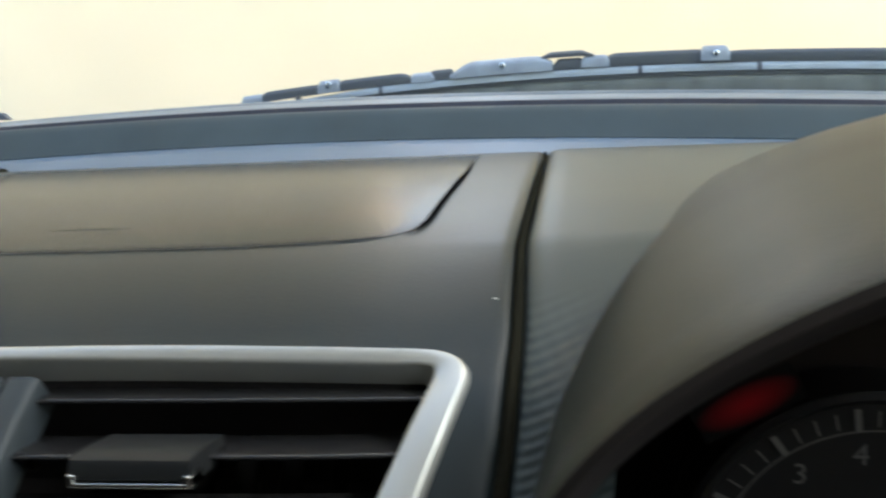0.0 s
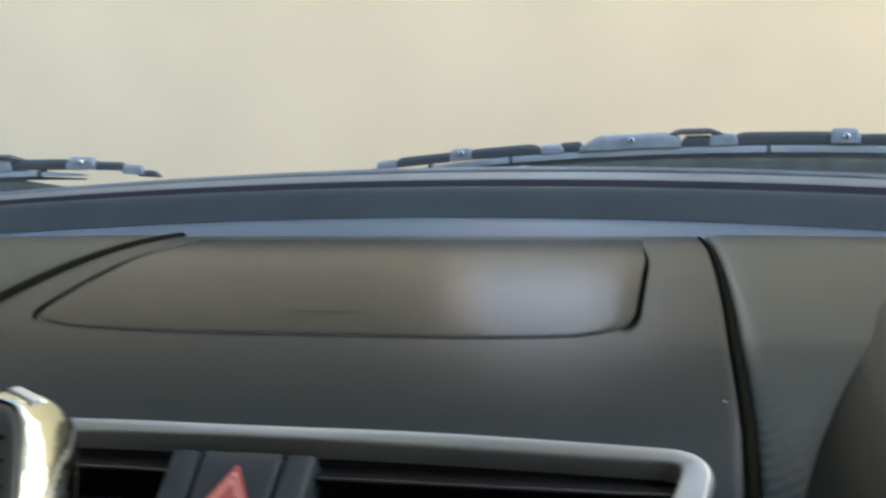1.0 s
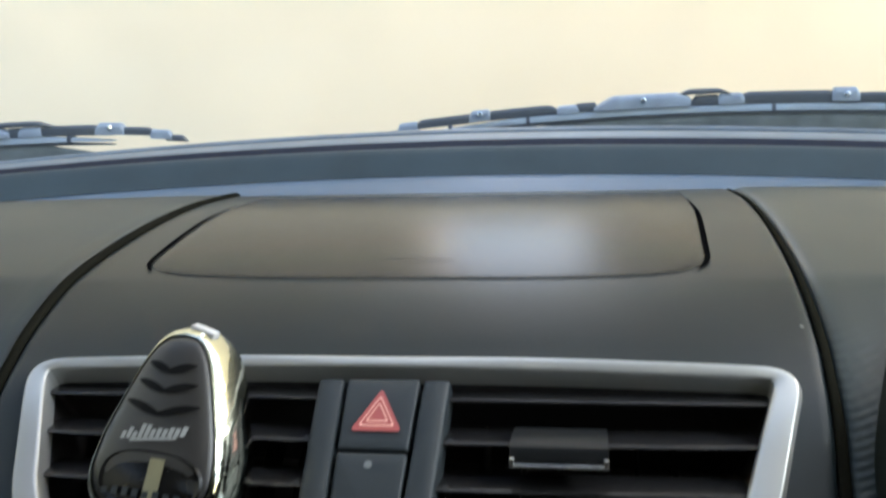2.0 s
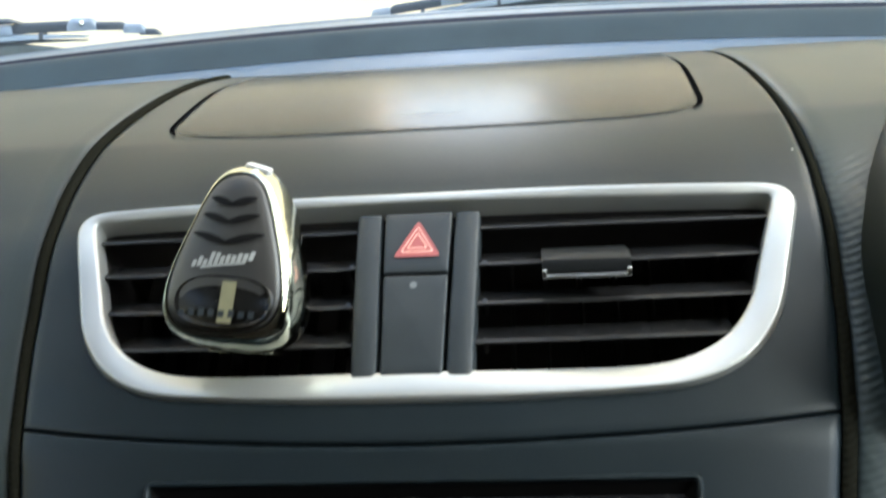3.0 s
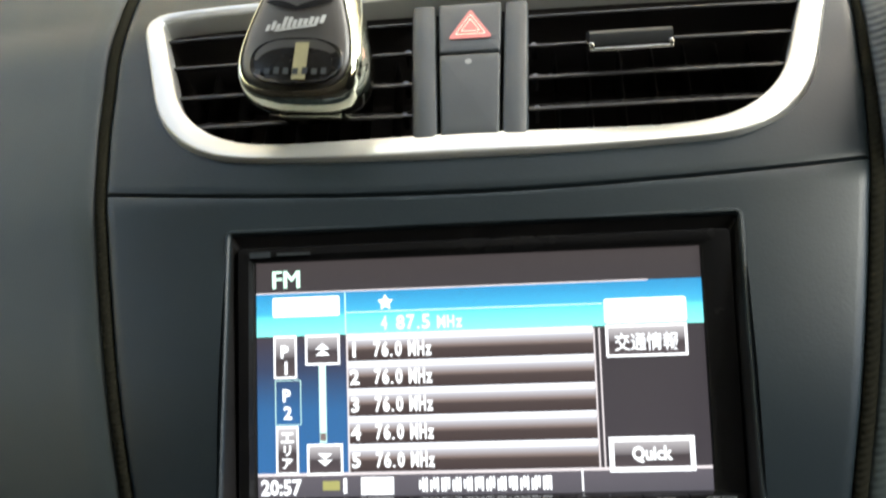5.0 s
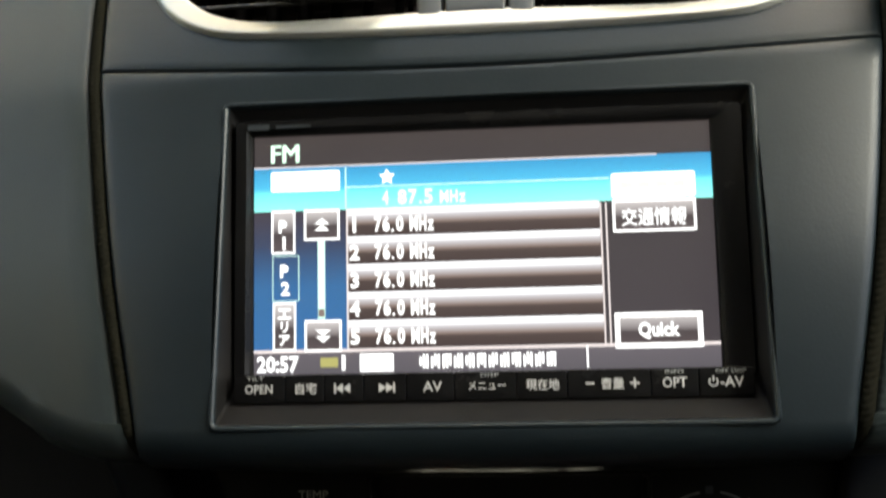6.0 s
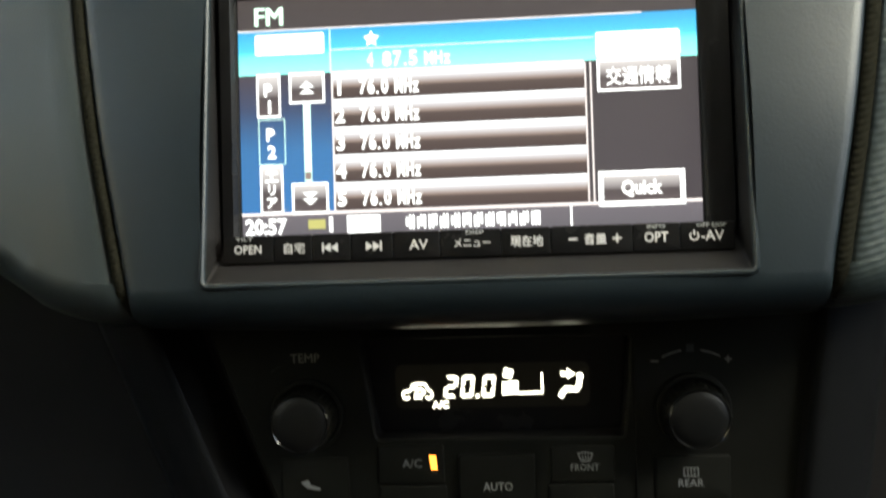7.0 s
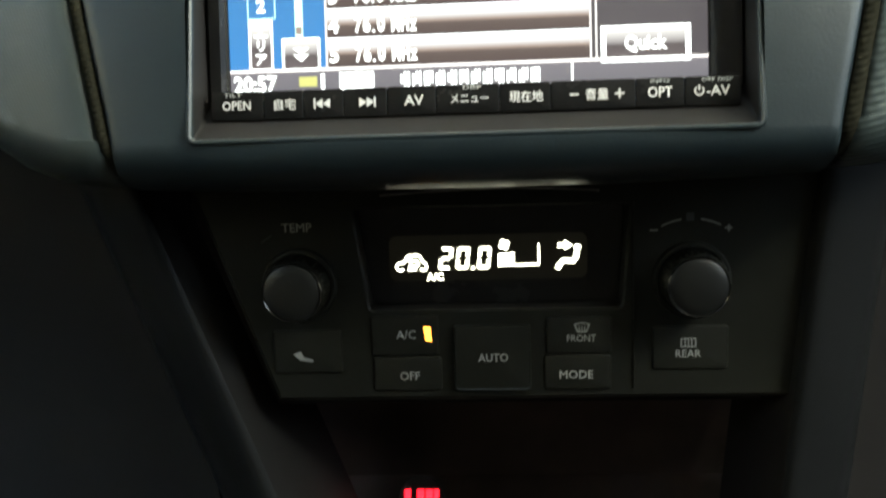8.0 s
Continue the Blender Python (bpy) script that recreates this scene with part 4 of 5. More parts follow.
star = [((-31.4 + (2.9 if i % 2 == 0 else 1.5) * math.cos(radians(90 + 36 * i))) * mm, (25.6 + (2.9 if i % 2 == 0 else 1.5) * math.sin(radians(90 + 36 * i))) * mm) for i in range(10)]
part("star", patch(SCREEN, star, W3), WHITE, panel)
cells("tuned_station", [("4", -32.0, 2.2, 5.0, 0), ("8", -26.2, 3.2, 5.2, 0), ("7", -22.6, 3.0, 5.2, 0), (".", -19.9, 1.0, 1.0, -2.1), ("5", -17.2, 3.0, 5.2, 0), ("M", -11.8, 3.0, 4.4, -0.3), ("H", -8.5, 2.6, 4.4, -0.3), ("z", -5.6, 2.4, 3.2, -0.9)],
      SCREEN, 18.5 * mm, W3, PALE_ICE, panel)
k = lit("list_key", SCREEN, 44.6 * mm, 15.6 * mm, 72.4 * mm, 24.0 * mm, W2, WHITE, panel, 0.8 * mm)
for n in range(4):
    lit("bar", SCREEN, (47.5 + 5.8 * n) * mm, 18.6 * mm, (51.6 + 5.8 * n) * mm, 21.2 * mm, W3, PINK, k)
k = screen_key("traffic_key", 44.7, 4.0, 72.2, 14.9, 0.8)
lettering("letters", "交通情報", SCREEN, 58.4 * mm, 9.0 * mm, W3, 6.0 * mm, WHITE, k, width=21.5 * mm, bold=0.008)
k = screen_key("quick_key", 44.0, -34.6, 72.5, -22.9, 1.6)
lettering("letters", "Quick", SCREEN, 58.3 * mm, -28.9 * mm, W3, 5.6 * mm, WHITE, k, width=13.5 * mm, bold=0.03)
lettering("clock", "20:57", SCREEN, -69.6 * mm, -37.7 * mm, W3, 5.6 * mm, WHITE, panel, width=14.5 * mm, bold=0.03)
lit("power_mark", SCREEN, -54.9 * mm, -38.9 * mm, -48.9 * mm, -35.7 * mm, W3, YELLOW, panel)
lit("power_mark", SCREEN, -47.6 * mm, -40.0 * mm, -46.4 * mm, -34.9 * mm, W3, WHITE, panel)
lit("white_tab", SCREEN, -41.4 * mm, -40.6 * mm, -30.0 * mm, -34.7 * mm, W3, WHITE, panel)
for n in range(12):
    u = -21.2 + 3.86 * n
    for q in range(3):
        lo, hi = -39.9 + 0.9 * ((n * 5 + q * 3) % 4 == 0), -35.2 - 0.8 * ((n * 3 + q) % 3 == 0)
        lit("text_bar", SCREEN, (u + 1.12 * q) * mm, lo * mm, (u + 1.12 * q + 0.72) * mm, hi * mm, W3, WHITE, panel)
    lit("text_bar", SCREEN, u * mm, (-38.2 + (n * 7 % 3)) * mm, (u + 3.0) * mm, (-37.4 + (n * 7 % 3)) * mm, W4, WHITE, panel)
# maker's marks as plain bars
part("maker_bar", patch(SCREEN, box_loop(-79.2 * mm, 42.9 * mm, -71.6 * mm, 44.8 * mm), 0.0040), SWITCH, nav, "small grey bar")
part("model_bar", patch(SCREEN, box_loop(-69.3 * mm, 43.3 * mm, -57.1 * mm, 44.3 * mm), 0.0040), SWITCH, nav, "small dark bar")
# the row of keys under the screen
LABELS = [("OPEN", -73.4, 9.2, 2.9), ("自宅", -57.6, 7.0, 3.6), ("", -45.4, 0, 0), ("", -31.2, 0, 0), ("AV", -16.1, 6.2, 3.2), ("メニュー", 1.6, 12.0, 2.8),
          ("現在地", 19.4, 10.6, 3.6), ("音量", 41.5, 7.2, 3.6), ("OPT", 61.0, 7.6, 3.3), ("-AV", 78.8, 7.2, 3.2)]
EDGES = [-82.0, -64.6, -51.6, -38.6, -24.6, -9.0, 11.0, 27.2, 53.6, 68.6, 86.0]
for n, (word, u, wide, high) in enumerate(LABELS):
    kb = part("key", slab(BAR, ring((EDGES[n] + 0.12) * mm, -4.6 * mm, (EDGES[n + 1] - 0.12) * mm, 4.6 * mm, 0.6 * mm), -0.008, -0.0002, 0.0003), NAVGLOSS, nav, "gloss black key")
    if word:
        lettering("letters", word, BAR, u * mm, 0.1 * mm, 0.0, high * mm, BARPRINT, kb, width=wide * mm, bold=0.01)
    if n in (2, 3):
        d = -1 if n == 2 else 1
        for q in (-1.2, 1.2):
            part("arrow", patch(BAR, [((u + q - d * 1.2) * mm, -1.5 * mm), ((u + q + d * 1.2) * mm, 0.0), ((u + q - d * 1.2) * mm, 1.5 * mm)], 0.0), BARPRINT, kb)
        part("arrow_bar", patch(BAR, box_loop((u + d * 2.6 - 0.3) * mm, -1.6 * mm, (u + d * 2.6 + 0.3) * mm, 1.6 * mm), 0.0), BARPRINT, kb)
    if n == 7:
        part("minus", patch(BAR, box_loop(33.0 * mm, -0.1 * mm, 35.8 * mm, 0.5 * mm), 0.0), BARPRINT, kb)
        part("plus", patch(BAR, box_loop(47.0 * mm, -0.2 * mm, 50.0 * mm, 0.4 * mm), 0.0), BARPRINT, kb)
        part("plus", patch(BAR, box_loop(48.2 * mm, -1.4 * mm, 48.8 * mm, 1.6 * mm), 0.0001), BARPRINT, kb)
    if n == 9:
        a0 = [radians(130 + 280 * q / 18) for q in range(19)]
        part("power_ring", sheet([[BAR((73.0 + r * math.cos(a)) * mm, (0.1 + r * math.sin(a)) * mm, 0.0) for a in a0] for r in (1.55, 1.1)]), BARPRINT, kb)
        part("power_tick", patch(BAR, box_loop(72.75 * mm, 0.3 * mm, 73.25 * mm, 2.0 * mm), 0.0), BARPRINT, kb)
for word, u in (("TILT", -74.5), ("DISP", 2.5), ("INFO", 61.0), ("OFF DISP", 78.5)):
    lettering("small_letters", word, BAR, u * mm, 3.5 * mm, 0.0001, 1.2 * mm, PRINT, nav, width=min(9.5, 1.45 * len(word)) * mm)

# ---- air freshener clipped to the vent ----
fresh = thing("air_freshener", (-0.061, 0.06, 0.93), "black teardrop vent-clip air freshener with a chrome rim", "air freshener")
# yellow-green in the chrome's base stands in for reflected greenery
TINTED_CHROME = material("olive_tinted_chrome", (0.60, 0.61, 0.50), 0.10, metal=1.0, grain=0.11, grain_size=0.011, rough_wear=0.04, tint=0.08, tint_size=0.01)
FRESH = Plane((-0.0585, 0.0555, 0.9664), 33, turn=-8, tip=-7.0)
SMOKE = material("smoked_window", (0.007, 0.0065, 0.006), 0.26, specular=0.22, tint=0.3, tint_size=0.01)
SATIN = material("satin_black_shell", (0.030, 0.028, 0.026), 0.44, specular=0.7, grain=0.08, grain_size=0.0006, tint=0.15, tint_size=0.02)


def drop(k=1.0, n=56, dv=0.0):
    """A teardrop, wide and flat below and narrow above, as (u, v)."""
    side = smooth_line([(0, -1), (0.5, -0.975), (0.84, -0.87), (1.0, -0.62), (0.96, -0.27), (0.845, 0.05), (0.71, 0.35), (0.575, 0.62), (0.43, 0.83), (0.25, 0.96), (0, 1)], 8)
    at = np.r_[0, np.cumsum(np.hypot(*np.diff(side, axis=0).T))]
    out = []
    for i in range(n):
        q = 2 * i / n
        d = (q if q <= 1 else 2 - q) * at[-1]
        u, v = float(np.interp(d, at, side[:, 0])), float(np.interp(d, at, side[:, 1]))
        out.append(((u if q <= 1 else -u) * 0.0236 * k, (v * 0.0312 + 0.0000) * k + dv))
    return out


def drop_ring(k, w, dv=0.0):
    return [FRESH(u, v, w) for u, v in drop(k, dv=dv)]


part("back_shell", capped([drop_ring(0.72, -0.0235), drop_ring(0.84, -0.0222), drop_ring(0.90, -0.0200), drop_ring(0.91, -0.018)]), SATIN, fresh, "black back shell")
part("rim", sheet([drop_ring(0.90, -0.0196), drop_ring(0.985, -0.0180), drop_ring(1.03, -0.0135), drop_ring(1.048, -0.0090), drop_ring(1.045, -0.0060), drop_ring(1.02, -0.0025), drop_ring(0.98, 0.0006), drop_ring(0.935, 0.0024), drop_ring(0.90, 0.0029), drop_ring(0.885, 0.0010)], closed=True),
     TINTED_CHROME, fresh, "chrome rim", sharp=70)
front = part("face", capped([drop_ring(0.889, -0.001), drop_ring(0.882, 0.0020), drop_ring(0.86, 0.0031), drop_ring(0.80, 0.0041), drop_ring(0.65, 0.0052), drop_ring(0.4, 0.0060), drop_ring(0.12, 0.0063)], first=False), SATIN, fresh, "satin black domed face")


def dome(u, v, lift=0.0005):
    """A point just over the domed face."""
    loop = drop()
    ang = [math.atan2(q, p) for p, q in loop]
    order = sorted(range(len(loop)), key=lambda i: ang[i])
    reach = float(np.interp(math.atan2(v, u), [ang[i] for i in order], [math.hypot(*loop[i]) for i in order]))
    w = float(np.interp(math.hypot(u, v) / reach, [0, 0.12, 0.4, 0.65, 0.80, 0.86, 0.882], [0.0063, 0.0063, 0.0060, 0.0052, 0.0041, 0.0031, 0.0020]))
    return FRESH(u, v, w + lift)


def wing(v, half, drop_v, side):
    """Half of a spread-wing slot."""
    top, low = [], []
    for q in spread(0, 1, 12):
        u = side * half * q
        top.append((u, v - drop_v * (1 - q) ** 1.3 + 0.0007 * math.sin(math.pi * q) + 0.0004))
        low.append((u, v - drop_v * (1 - q) ** 1.3 - 0.0025 * (1 - q) * (0.35 + 1.6 * q) - 0.0002))
    return sheet([[dome(u, y) for u, y in top], [dome(u, y) for u, y in low]])


for v, half, d in ((0.0178, 0.0085, 0.0020), (0.0118, 0.0105, 0.0024), (0.0052, 0.0131, 0.0030)):
    part("wing_slot", joined(wing(v, half, d, 1), wing(v, half, d, -1)), NAVBLACK, front, "black wing-shaped slot")
for n in range(11):
    u = -0.0112 + 0.00205 * n
    high = (0.0024, 0.0034, 0.0020, 0.0044, 0.0040, 0.0026, 0.0028, 0.0024, 0.0029, 0.0026, 0.0032)[n]
    v = -0.0052 + 0.14 * u
    part("mark_bar", ([dome(u + d + 0.25 * q, v + q, 0.0007) for d, q in ((0, 0), (0.0015, 0), (0.0015, high), (0, high))], [(0, 1, 2, 3)]), PRINT, front, "slanted silver bar")
part("mark_bar", ([dome(u, -0.0062 + 0.14 * u + d, 0.0007) for u, d in ((-0.0075, 0), (0.0, 0), (0.0085, 0), (0.0085, 0.0008), (0.0, 0.0008), (-0.0075, 0.0008))], [(0, 1, 2, 3, 4, 5)]), PRINT, front, "thin silver bar")
win = [(0.0016 + 0.0174 * math.copysign(abs(math.cos(a)) ** 0.75, math.cos(a)), -0.0178 + 0.0085 * math.copysign(abs(math.sin(a)) ** 0.85, math.sin(a))) for a in (2 * math.pi * k / 40 for k in range(40))]
wn_ = part("window", sheet([[FRESH(u, v, 0.0056 - 3 * u * u) for u, v in shrink(win, -0.0006)], [FRESH(u, v, 0.0064 - 3 * u * u) for u, v in win], [FRESH(u, v, 0.0054 - 2 * u * u) for u, v in shrink(win, 0.0012)],
                            [FRESH(u * 0.5, -0.0178 + (v + 0.0178) * 0.5, 0.0062) for u, v in win], [FRESH(u * 0.02, -0.0178 + (v + 0.0178) * 0.02, 0.0063) for u, v in win]], closed=True), SMOKE, front, "smoked window")
part("gauge_strip", patch(FRESH, box_loop(0.0014, -0.0250, 0.0066, -0.0112), 0.0068), material("olive_strip", (0.28, 0.26, 0.15), 0.4, tint=0.1, tint_size=0.005), wn_, "olive strip behind the window")
for n in range(8):
    high = (0.0016, 0.0022, 0.0026, 0.0024, 0.0022, 0.0026, 0.0022, 0.0024)[n]
    part("letter_bar", patch(FRESH, box_loop(-0.0128 + 0.0036 * n, -0.0232, -0.0107 + 0.0036 * n, -0.0232 + high), 0.0070), SWITCH, wn_, "dim grey bar")
part("clip_tab", slab(Plane(FRESH(0.0040, 0.0298, -0.0010), 33 - 25, turn=-12, tip=-18), ring(-0.0046, -0.0026, 0.0046, 0.0016, 0.0008), -0.002, 0.0014), material("clear_grey_tab", (0.5, 0.5, 0.5), 0.25, tint=0.1), fresh, "pale clear tab")
part("foot", slab(Plane(FRESH(0.002, -0.0290, -0.012), 33, turn=-6, tip=-5), ring(-0.0125, -0.0035, 0.0125, 0.004, 0.002), -0.008, 0.001), TINTED_CHROME, fresh, "chrome foot")
part("clip", capped([[FRESH(a, b - 0.012, w) for a, b in ((-0.003, -0.002), (0.003, -0.002), (0.003, 0.002), (-0.003, 0.002))] for w in (-0.018, -0.036)]), SATIN, fresh)

# ---- climate control ----
climate = thing("climate_control", (0, -0.03, 0.69), "black climate control panel with two knobs and a lit display", "climate control")
HV = Plane((0, -0.026, 0.71), 21)


def deep(u, v, k=1.0266):
    """Where a mark on the sunken display lies for its place on the panel's face."""
    return (0.0127 + (u * mm - 0.0127) * k, 0.0947 + (v * mm - 0.0947) * k)


PANEL = material("panel_black", (0.0086, 0.0088, 0.0072), 0.45, specular=0.10, grain=0.08, grain_size=0.0009, tint=0.15, tint_size=0.03, rough_wear=0.06)
win_loop = rounded([(-0.0395, 0.0184), (0.0540, 0.0182), (0.0570, 0.0565), (-0.0446, 0.0568)], 0.002)
plate = [(-0.107, 0.0715), (-0.076, -0.0165), (0.121, -0.0165), (0.131, 0.0715)]
cu, cv = 0.006, 0.0375


def to_edge(u, v):
    """From the window's middle through (u, v) out to the plate's edge."""
    best = 9e9
    for (ax, ay), (bx, by) in zip(plate, plate[1:] + plate[:1]):
        ex, ey, dx, dy = bx - ax, by - ay, u - cu, v - cv
        den = dx * ey - dy * ex
        t = ((ax - cu) * ey - (ay - cv) * ex) / den if abs(den) > 1e-12 else -1
        if t > 0:
            best = min(best, t)
    return cu + (u - cu) * best, cv + (v - cv) * best


# the plate is a ring round the window
win_fine = []
for (ax, ay), (bx, by) in zip(win_loop, win_loop[1:] + win_loop[:1]):
    n = max(1, int(math.hypot(bx - ax, by - ay) / 0.002))
    win_fine += [(ax + (bx - ax) * k / n, ay + (by - ay) * k / n) for k in range(n)]
win_loop = win_fine
plate_far = [to_edge(u, v) for u, v in win_loop]
part("face_plate", sheet([[HV(u, v, -0.004) for u, v in plate_far], [HV(u, v, -0.0012) for u, v in plate_far], [HV(u, v, 0.0) for u, v in shrink(plate_far, 0.0015)], [HV(u, v, 0.0) for u, v in shrink(win_loop, -0.0008)], [HV(u, v, -0.0006) for u, v in win_loop]], closed=True),
     PANEL, climate, "matt black face plate")
part("window_recess", sheet([[HV(u, v, -0.0006) for u, v in win_loop], [HV(u, v, -0.0098) for u, v in shrink(win_loop, 0.0005)]], closed=True), NAVBLACK, climate, "black recess wall")
lcd = part("display_glass", patch(HV, shrink(win_loop, 0.0004), -0.0096), NAVGLOSS, climate, "black display window")
# pale base of the bead stands in for a streak of reflected light
BRIGHT = material("streak_bead", (0.12, 0.12, 0.115), 0.22, tint=0.6, tint_size=0.012)
SEG = glowing("display_white", (0.93, 1.0, 0.93), 3.0)
# bloom round the lit symbols, painted as a faintly emitting patch
HALO = material("display_haze", (0.0068, 0.0066, 0.0060), 0.3, specular=0.16, glow=(0.16, 0.15, 0.11), strength=0.0009)
hu0, hv0 = deep(-31.5, 29.5)
hu1, hv1 = deep(41.5, 46.5)
part("glow_patch", patch(HV, ring(hu0, hv0, hu1, hv1, 0.003), -0.0094), HALO, lcd, "faint painted glow round the symbols")


def seg_patch(name, pts, w=-0.0090):
    return part(name, patch(HV, [deep(u, v) for u, v in pts], w), SEG, lcd, "lit white symbol")


def digit(u, v, wide, high, on, slant=0.12, t=1.35):
    """One digit of seven strokes, lower left at (u, v)."""
    def q(x, y):
        return (u + x + slant * y, v + y)
    h2 = high / 2
    strokes = {"a": [(0.5, high), (wide - 0.5, high), (wide - t, high - t), (t, high - t)], "d": [(t, t), (wide - t, t), (wide - 0.5, 0), (0.5, 0)],
               "g": [(t * 0.6, h2), (t, h2 + t / 2), (wide - t, h2 + t / 2), (wide - t * 0.6, h2), (wide - t, h2 - t / 2), (t, h2 - t / 2)],
               "f": [(0, high - 0.4), (t, high - t), (t, h2 + t / 2), (0, h2 + 0.2)], "b": [(wide, high - 0.4), (wide - t, high - t), (wide - t, h2 + t / 2), (wide, h2 + 0.2)],
               "e": [(0, 0.4), (t, t), (t, h2 - t / 2), (0, h2 - 0.2)], "c": [(wide, 0.4), (wide - t, t), (wide - t, h2 - t / 2), (wide, h2 - 0.2)]}
    for s in on:
        seg_patch("stroke", [q(x, y) for x, y in strokes[s]])


digit(-13.4, 33.6, 5.0, 8.4, "abged")
digit(-7.0, 33.6, 4.8, 8.4, "abcdef")
seg_patch("point", [(-1.1, 33.4), (0.1, 33.4), (0.2, 34.7), (-1.0, 34.7)])
digit(0.9, 33.6, 4.8, 8.4, "abcdef")
lettering("letters", "A/C", HV, *deep(-14.6, 31.0), -0.0090, 2.9 * mm, SEG, lcd, width=6.4 * mm, bold=0.03)


def line_symbol(name, pts, wide):
    """A lit symbol drawn as a line of even width, in millimetres."""
    left, right = [], []
    for i, (u, v) in enumerate(pts):
        a, b = pts[max(0, i - 1)], pts[min(len(pts) - 1, i + 1)]
        k = math.hypot(b[0] - a[0], b[1] - a[1])
        nu, nv = -(b[1] - a[1]) / k * wide / 2, (b[0] - a[0]) / k * wide / 2
        left.append(HV(*deep(u + nu, v + nv), -0.0090))
        right.append(HV(*deep(u - nu, v - nv), -0.0090))
    return part(name, sheet([left, right]), SEG, lcd, "lit white symbol")


def dot(name, u, v, r, w=-0.0090):
    seg_patch(name, [(u + r * math.cos(a), v + r * math.sin(a)) for a in (k * math.pi / 8 for k in range(16))], w)


line_symbol("car_cabin", [(-26.0, 36.4), (-24.9, 38.7), (-24.0, 39.1), (-21.0, 39.2), (-20.0, 38.8), (-18.9, 36.6)], 0.95)
line_symbol("car_front", [(-26.0, 36.6), (-28.2, 36.2), (-28.9, 35.2), (-28.4, 33.9), (-27.2, 33.5), (-26.2, 34.1)], 0.95)
line_symbol("car_tail", [(-18.9, 36.7), (-17.9, 36.0), (-17.6, 34.8), (-18.2, 33.7), (-19.2, 33.5), (-20.0, 34.1)], 0.95)
line_symbol("car_floor", [(-24.6, 33.9), (-22.9, 33.8), (-21.4, 33.9)], 0.85)
line_symbol("car_arrow", [(-24.4, 35.1), (-21.2, 35.0), (-20.5, 35.9), (-21.2, 37.0), (-23.4, 37.2)], 0.95)
seg_patch("car_arrow_head", [(-23.2, 36.0), (-23.2, 38.4), (-25.0, 37.2)], -0.00895)
seg_patch("fan_bar", [(8.8, 34.4), (14.8, 34.6), (14.9, 39.6), (8.9, 39.2)])
seg_patch("fan_base", [(14.8, 34.4), (24.1, 34.6), (24.1, 35.5), (14.8, 35.3)])
seg_patch("fan_end", [(23.5, 35.5), (24.2, 35.5), (24.1, 42.6), (23.5, 42.6)])
for k in range(4):
    dot("fan_blade", 11.2 + 1.15 * math.cos(0.5 + k * math.pi / 2), 42.5 + 1.15 * math.sin(0.5 + k * math.pi / 2), 1.02, -0.0090 + 0.00002 * k)
seg_patch("arrow_symbol", [(30.8, 41.0), (33.2, 41.0), (33.2, 39.9), (36.2, 41.9), (33.2, 43.9), (33.2, 42.8), (30.8, 42.8)])
dot("person_head", 37.9, 40.9, 1.3)
line_symbol("person_body", [(37.7, 39.4), (37.4, 37.4), (36.4, 35.9), (34.6, 36.1), (32.8, 36.3), (31.6, 34.9), (30.4, 33.1)], 2.0)
part("streak_bead", capped([[HV(u, 0.0634 - 1.1 * (u - 0.006) ** 2 + 0.0005 * math.cos(a), 0.0002 + 0.0006 * math.sin(a)) for a in (k * math.pi / 6 for k in range(12))] for u in spread(-0.034, 0.046, 16)]), BRIGHT, climate, "thin pale bead in place of a reflected streak")


BUTTONPRINT = material("dim_button_print", (0.29, 0.29, 0.275), 0.6)
CAP = material("satin_grey_cap", (0.0055, 0.0058, 0.0055), 0.42, specular=0.3, rough_wear=0.03, tint=0.1, tint_size=0.01)


def knob(u, v):
    k = part("dial", disc(HV, u, v, [(0.0142, -0.001), (0.0142, 0.0012), (0.0136, 0.0022), (0.0126, 0.0024), (0.0122, 0.0012), (0.0118, 0.0012), (0.0116, 0.010), (0.0113, 0.0128), (0.0109, 0.0142), (0.0105, 0.0146), (0.0095, 0.0144), (0.006, 0.0143), (0.001, 0.0142)], 56), PANEL, climate, "ribbed black knob")
    part("cap", disc(HV, u, v, [(0.0102, 0.0140), (0.0100, 0.0150), (0.0091, 0.0155), (0.0066, 0.0160), (0.0035, 0.0163), (0.0005, 0.0164)], 48), CAP, k, "dark grey domed cap")
    part("knob_ring", disc(HV, u, v, [(0.0109, 0.0140), (0.0108, 0.0149), (0.0105, 0.0153), (0.0102, 0.0150), (0.0101, 0.0144)], 56), GLOSS, k, "gloss ring")
    for i in range(36):
        a = math.pi * i / 18
        c, s = math.cos(a), math.sin(a)
        part("rib", capped([[HV(u + r * c - b * s, v + r * s + b * c, w) for r, b in ((0.0114, -0.0003), (0.0120, 0.0), (0.0114, 0.0003))] for w in (0.003, 0.012)]), PANEL, k)


knob(-0.0655, 0.0288)
knob(0.0790, 0.0282)
AMBER = glowing("amber_lamp", (1.0, 0.34, 0.06), 2.3)


def button(name, u0, v0, u1, v1, w=0.0008):
    return part(name, slab(HV, ring(u0 * mm, v0 * mm, u1 * mm, v1 * mm, 1.2 * mm), -0.004, w, 0.0007), PANEL, climate)


b = button("ac_button", -39.5, 1.1, -14.0, 16.4)
lettering("letters", "A/C", HV, -26.2 * mm, 9.3 * mm, 0.0010, 3.2 * mm, FAINT, b, width=7.4 * mm)
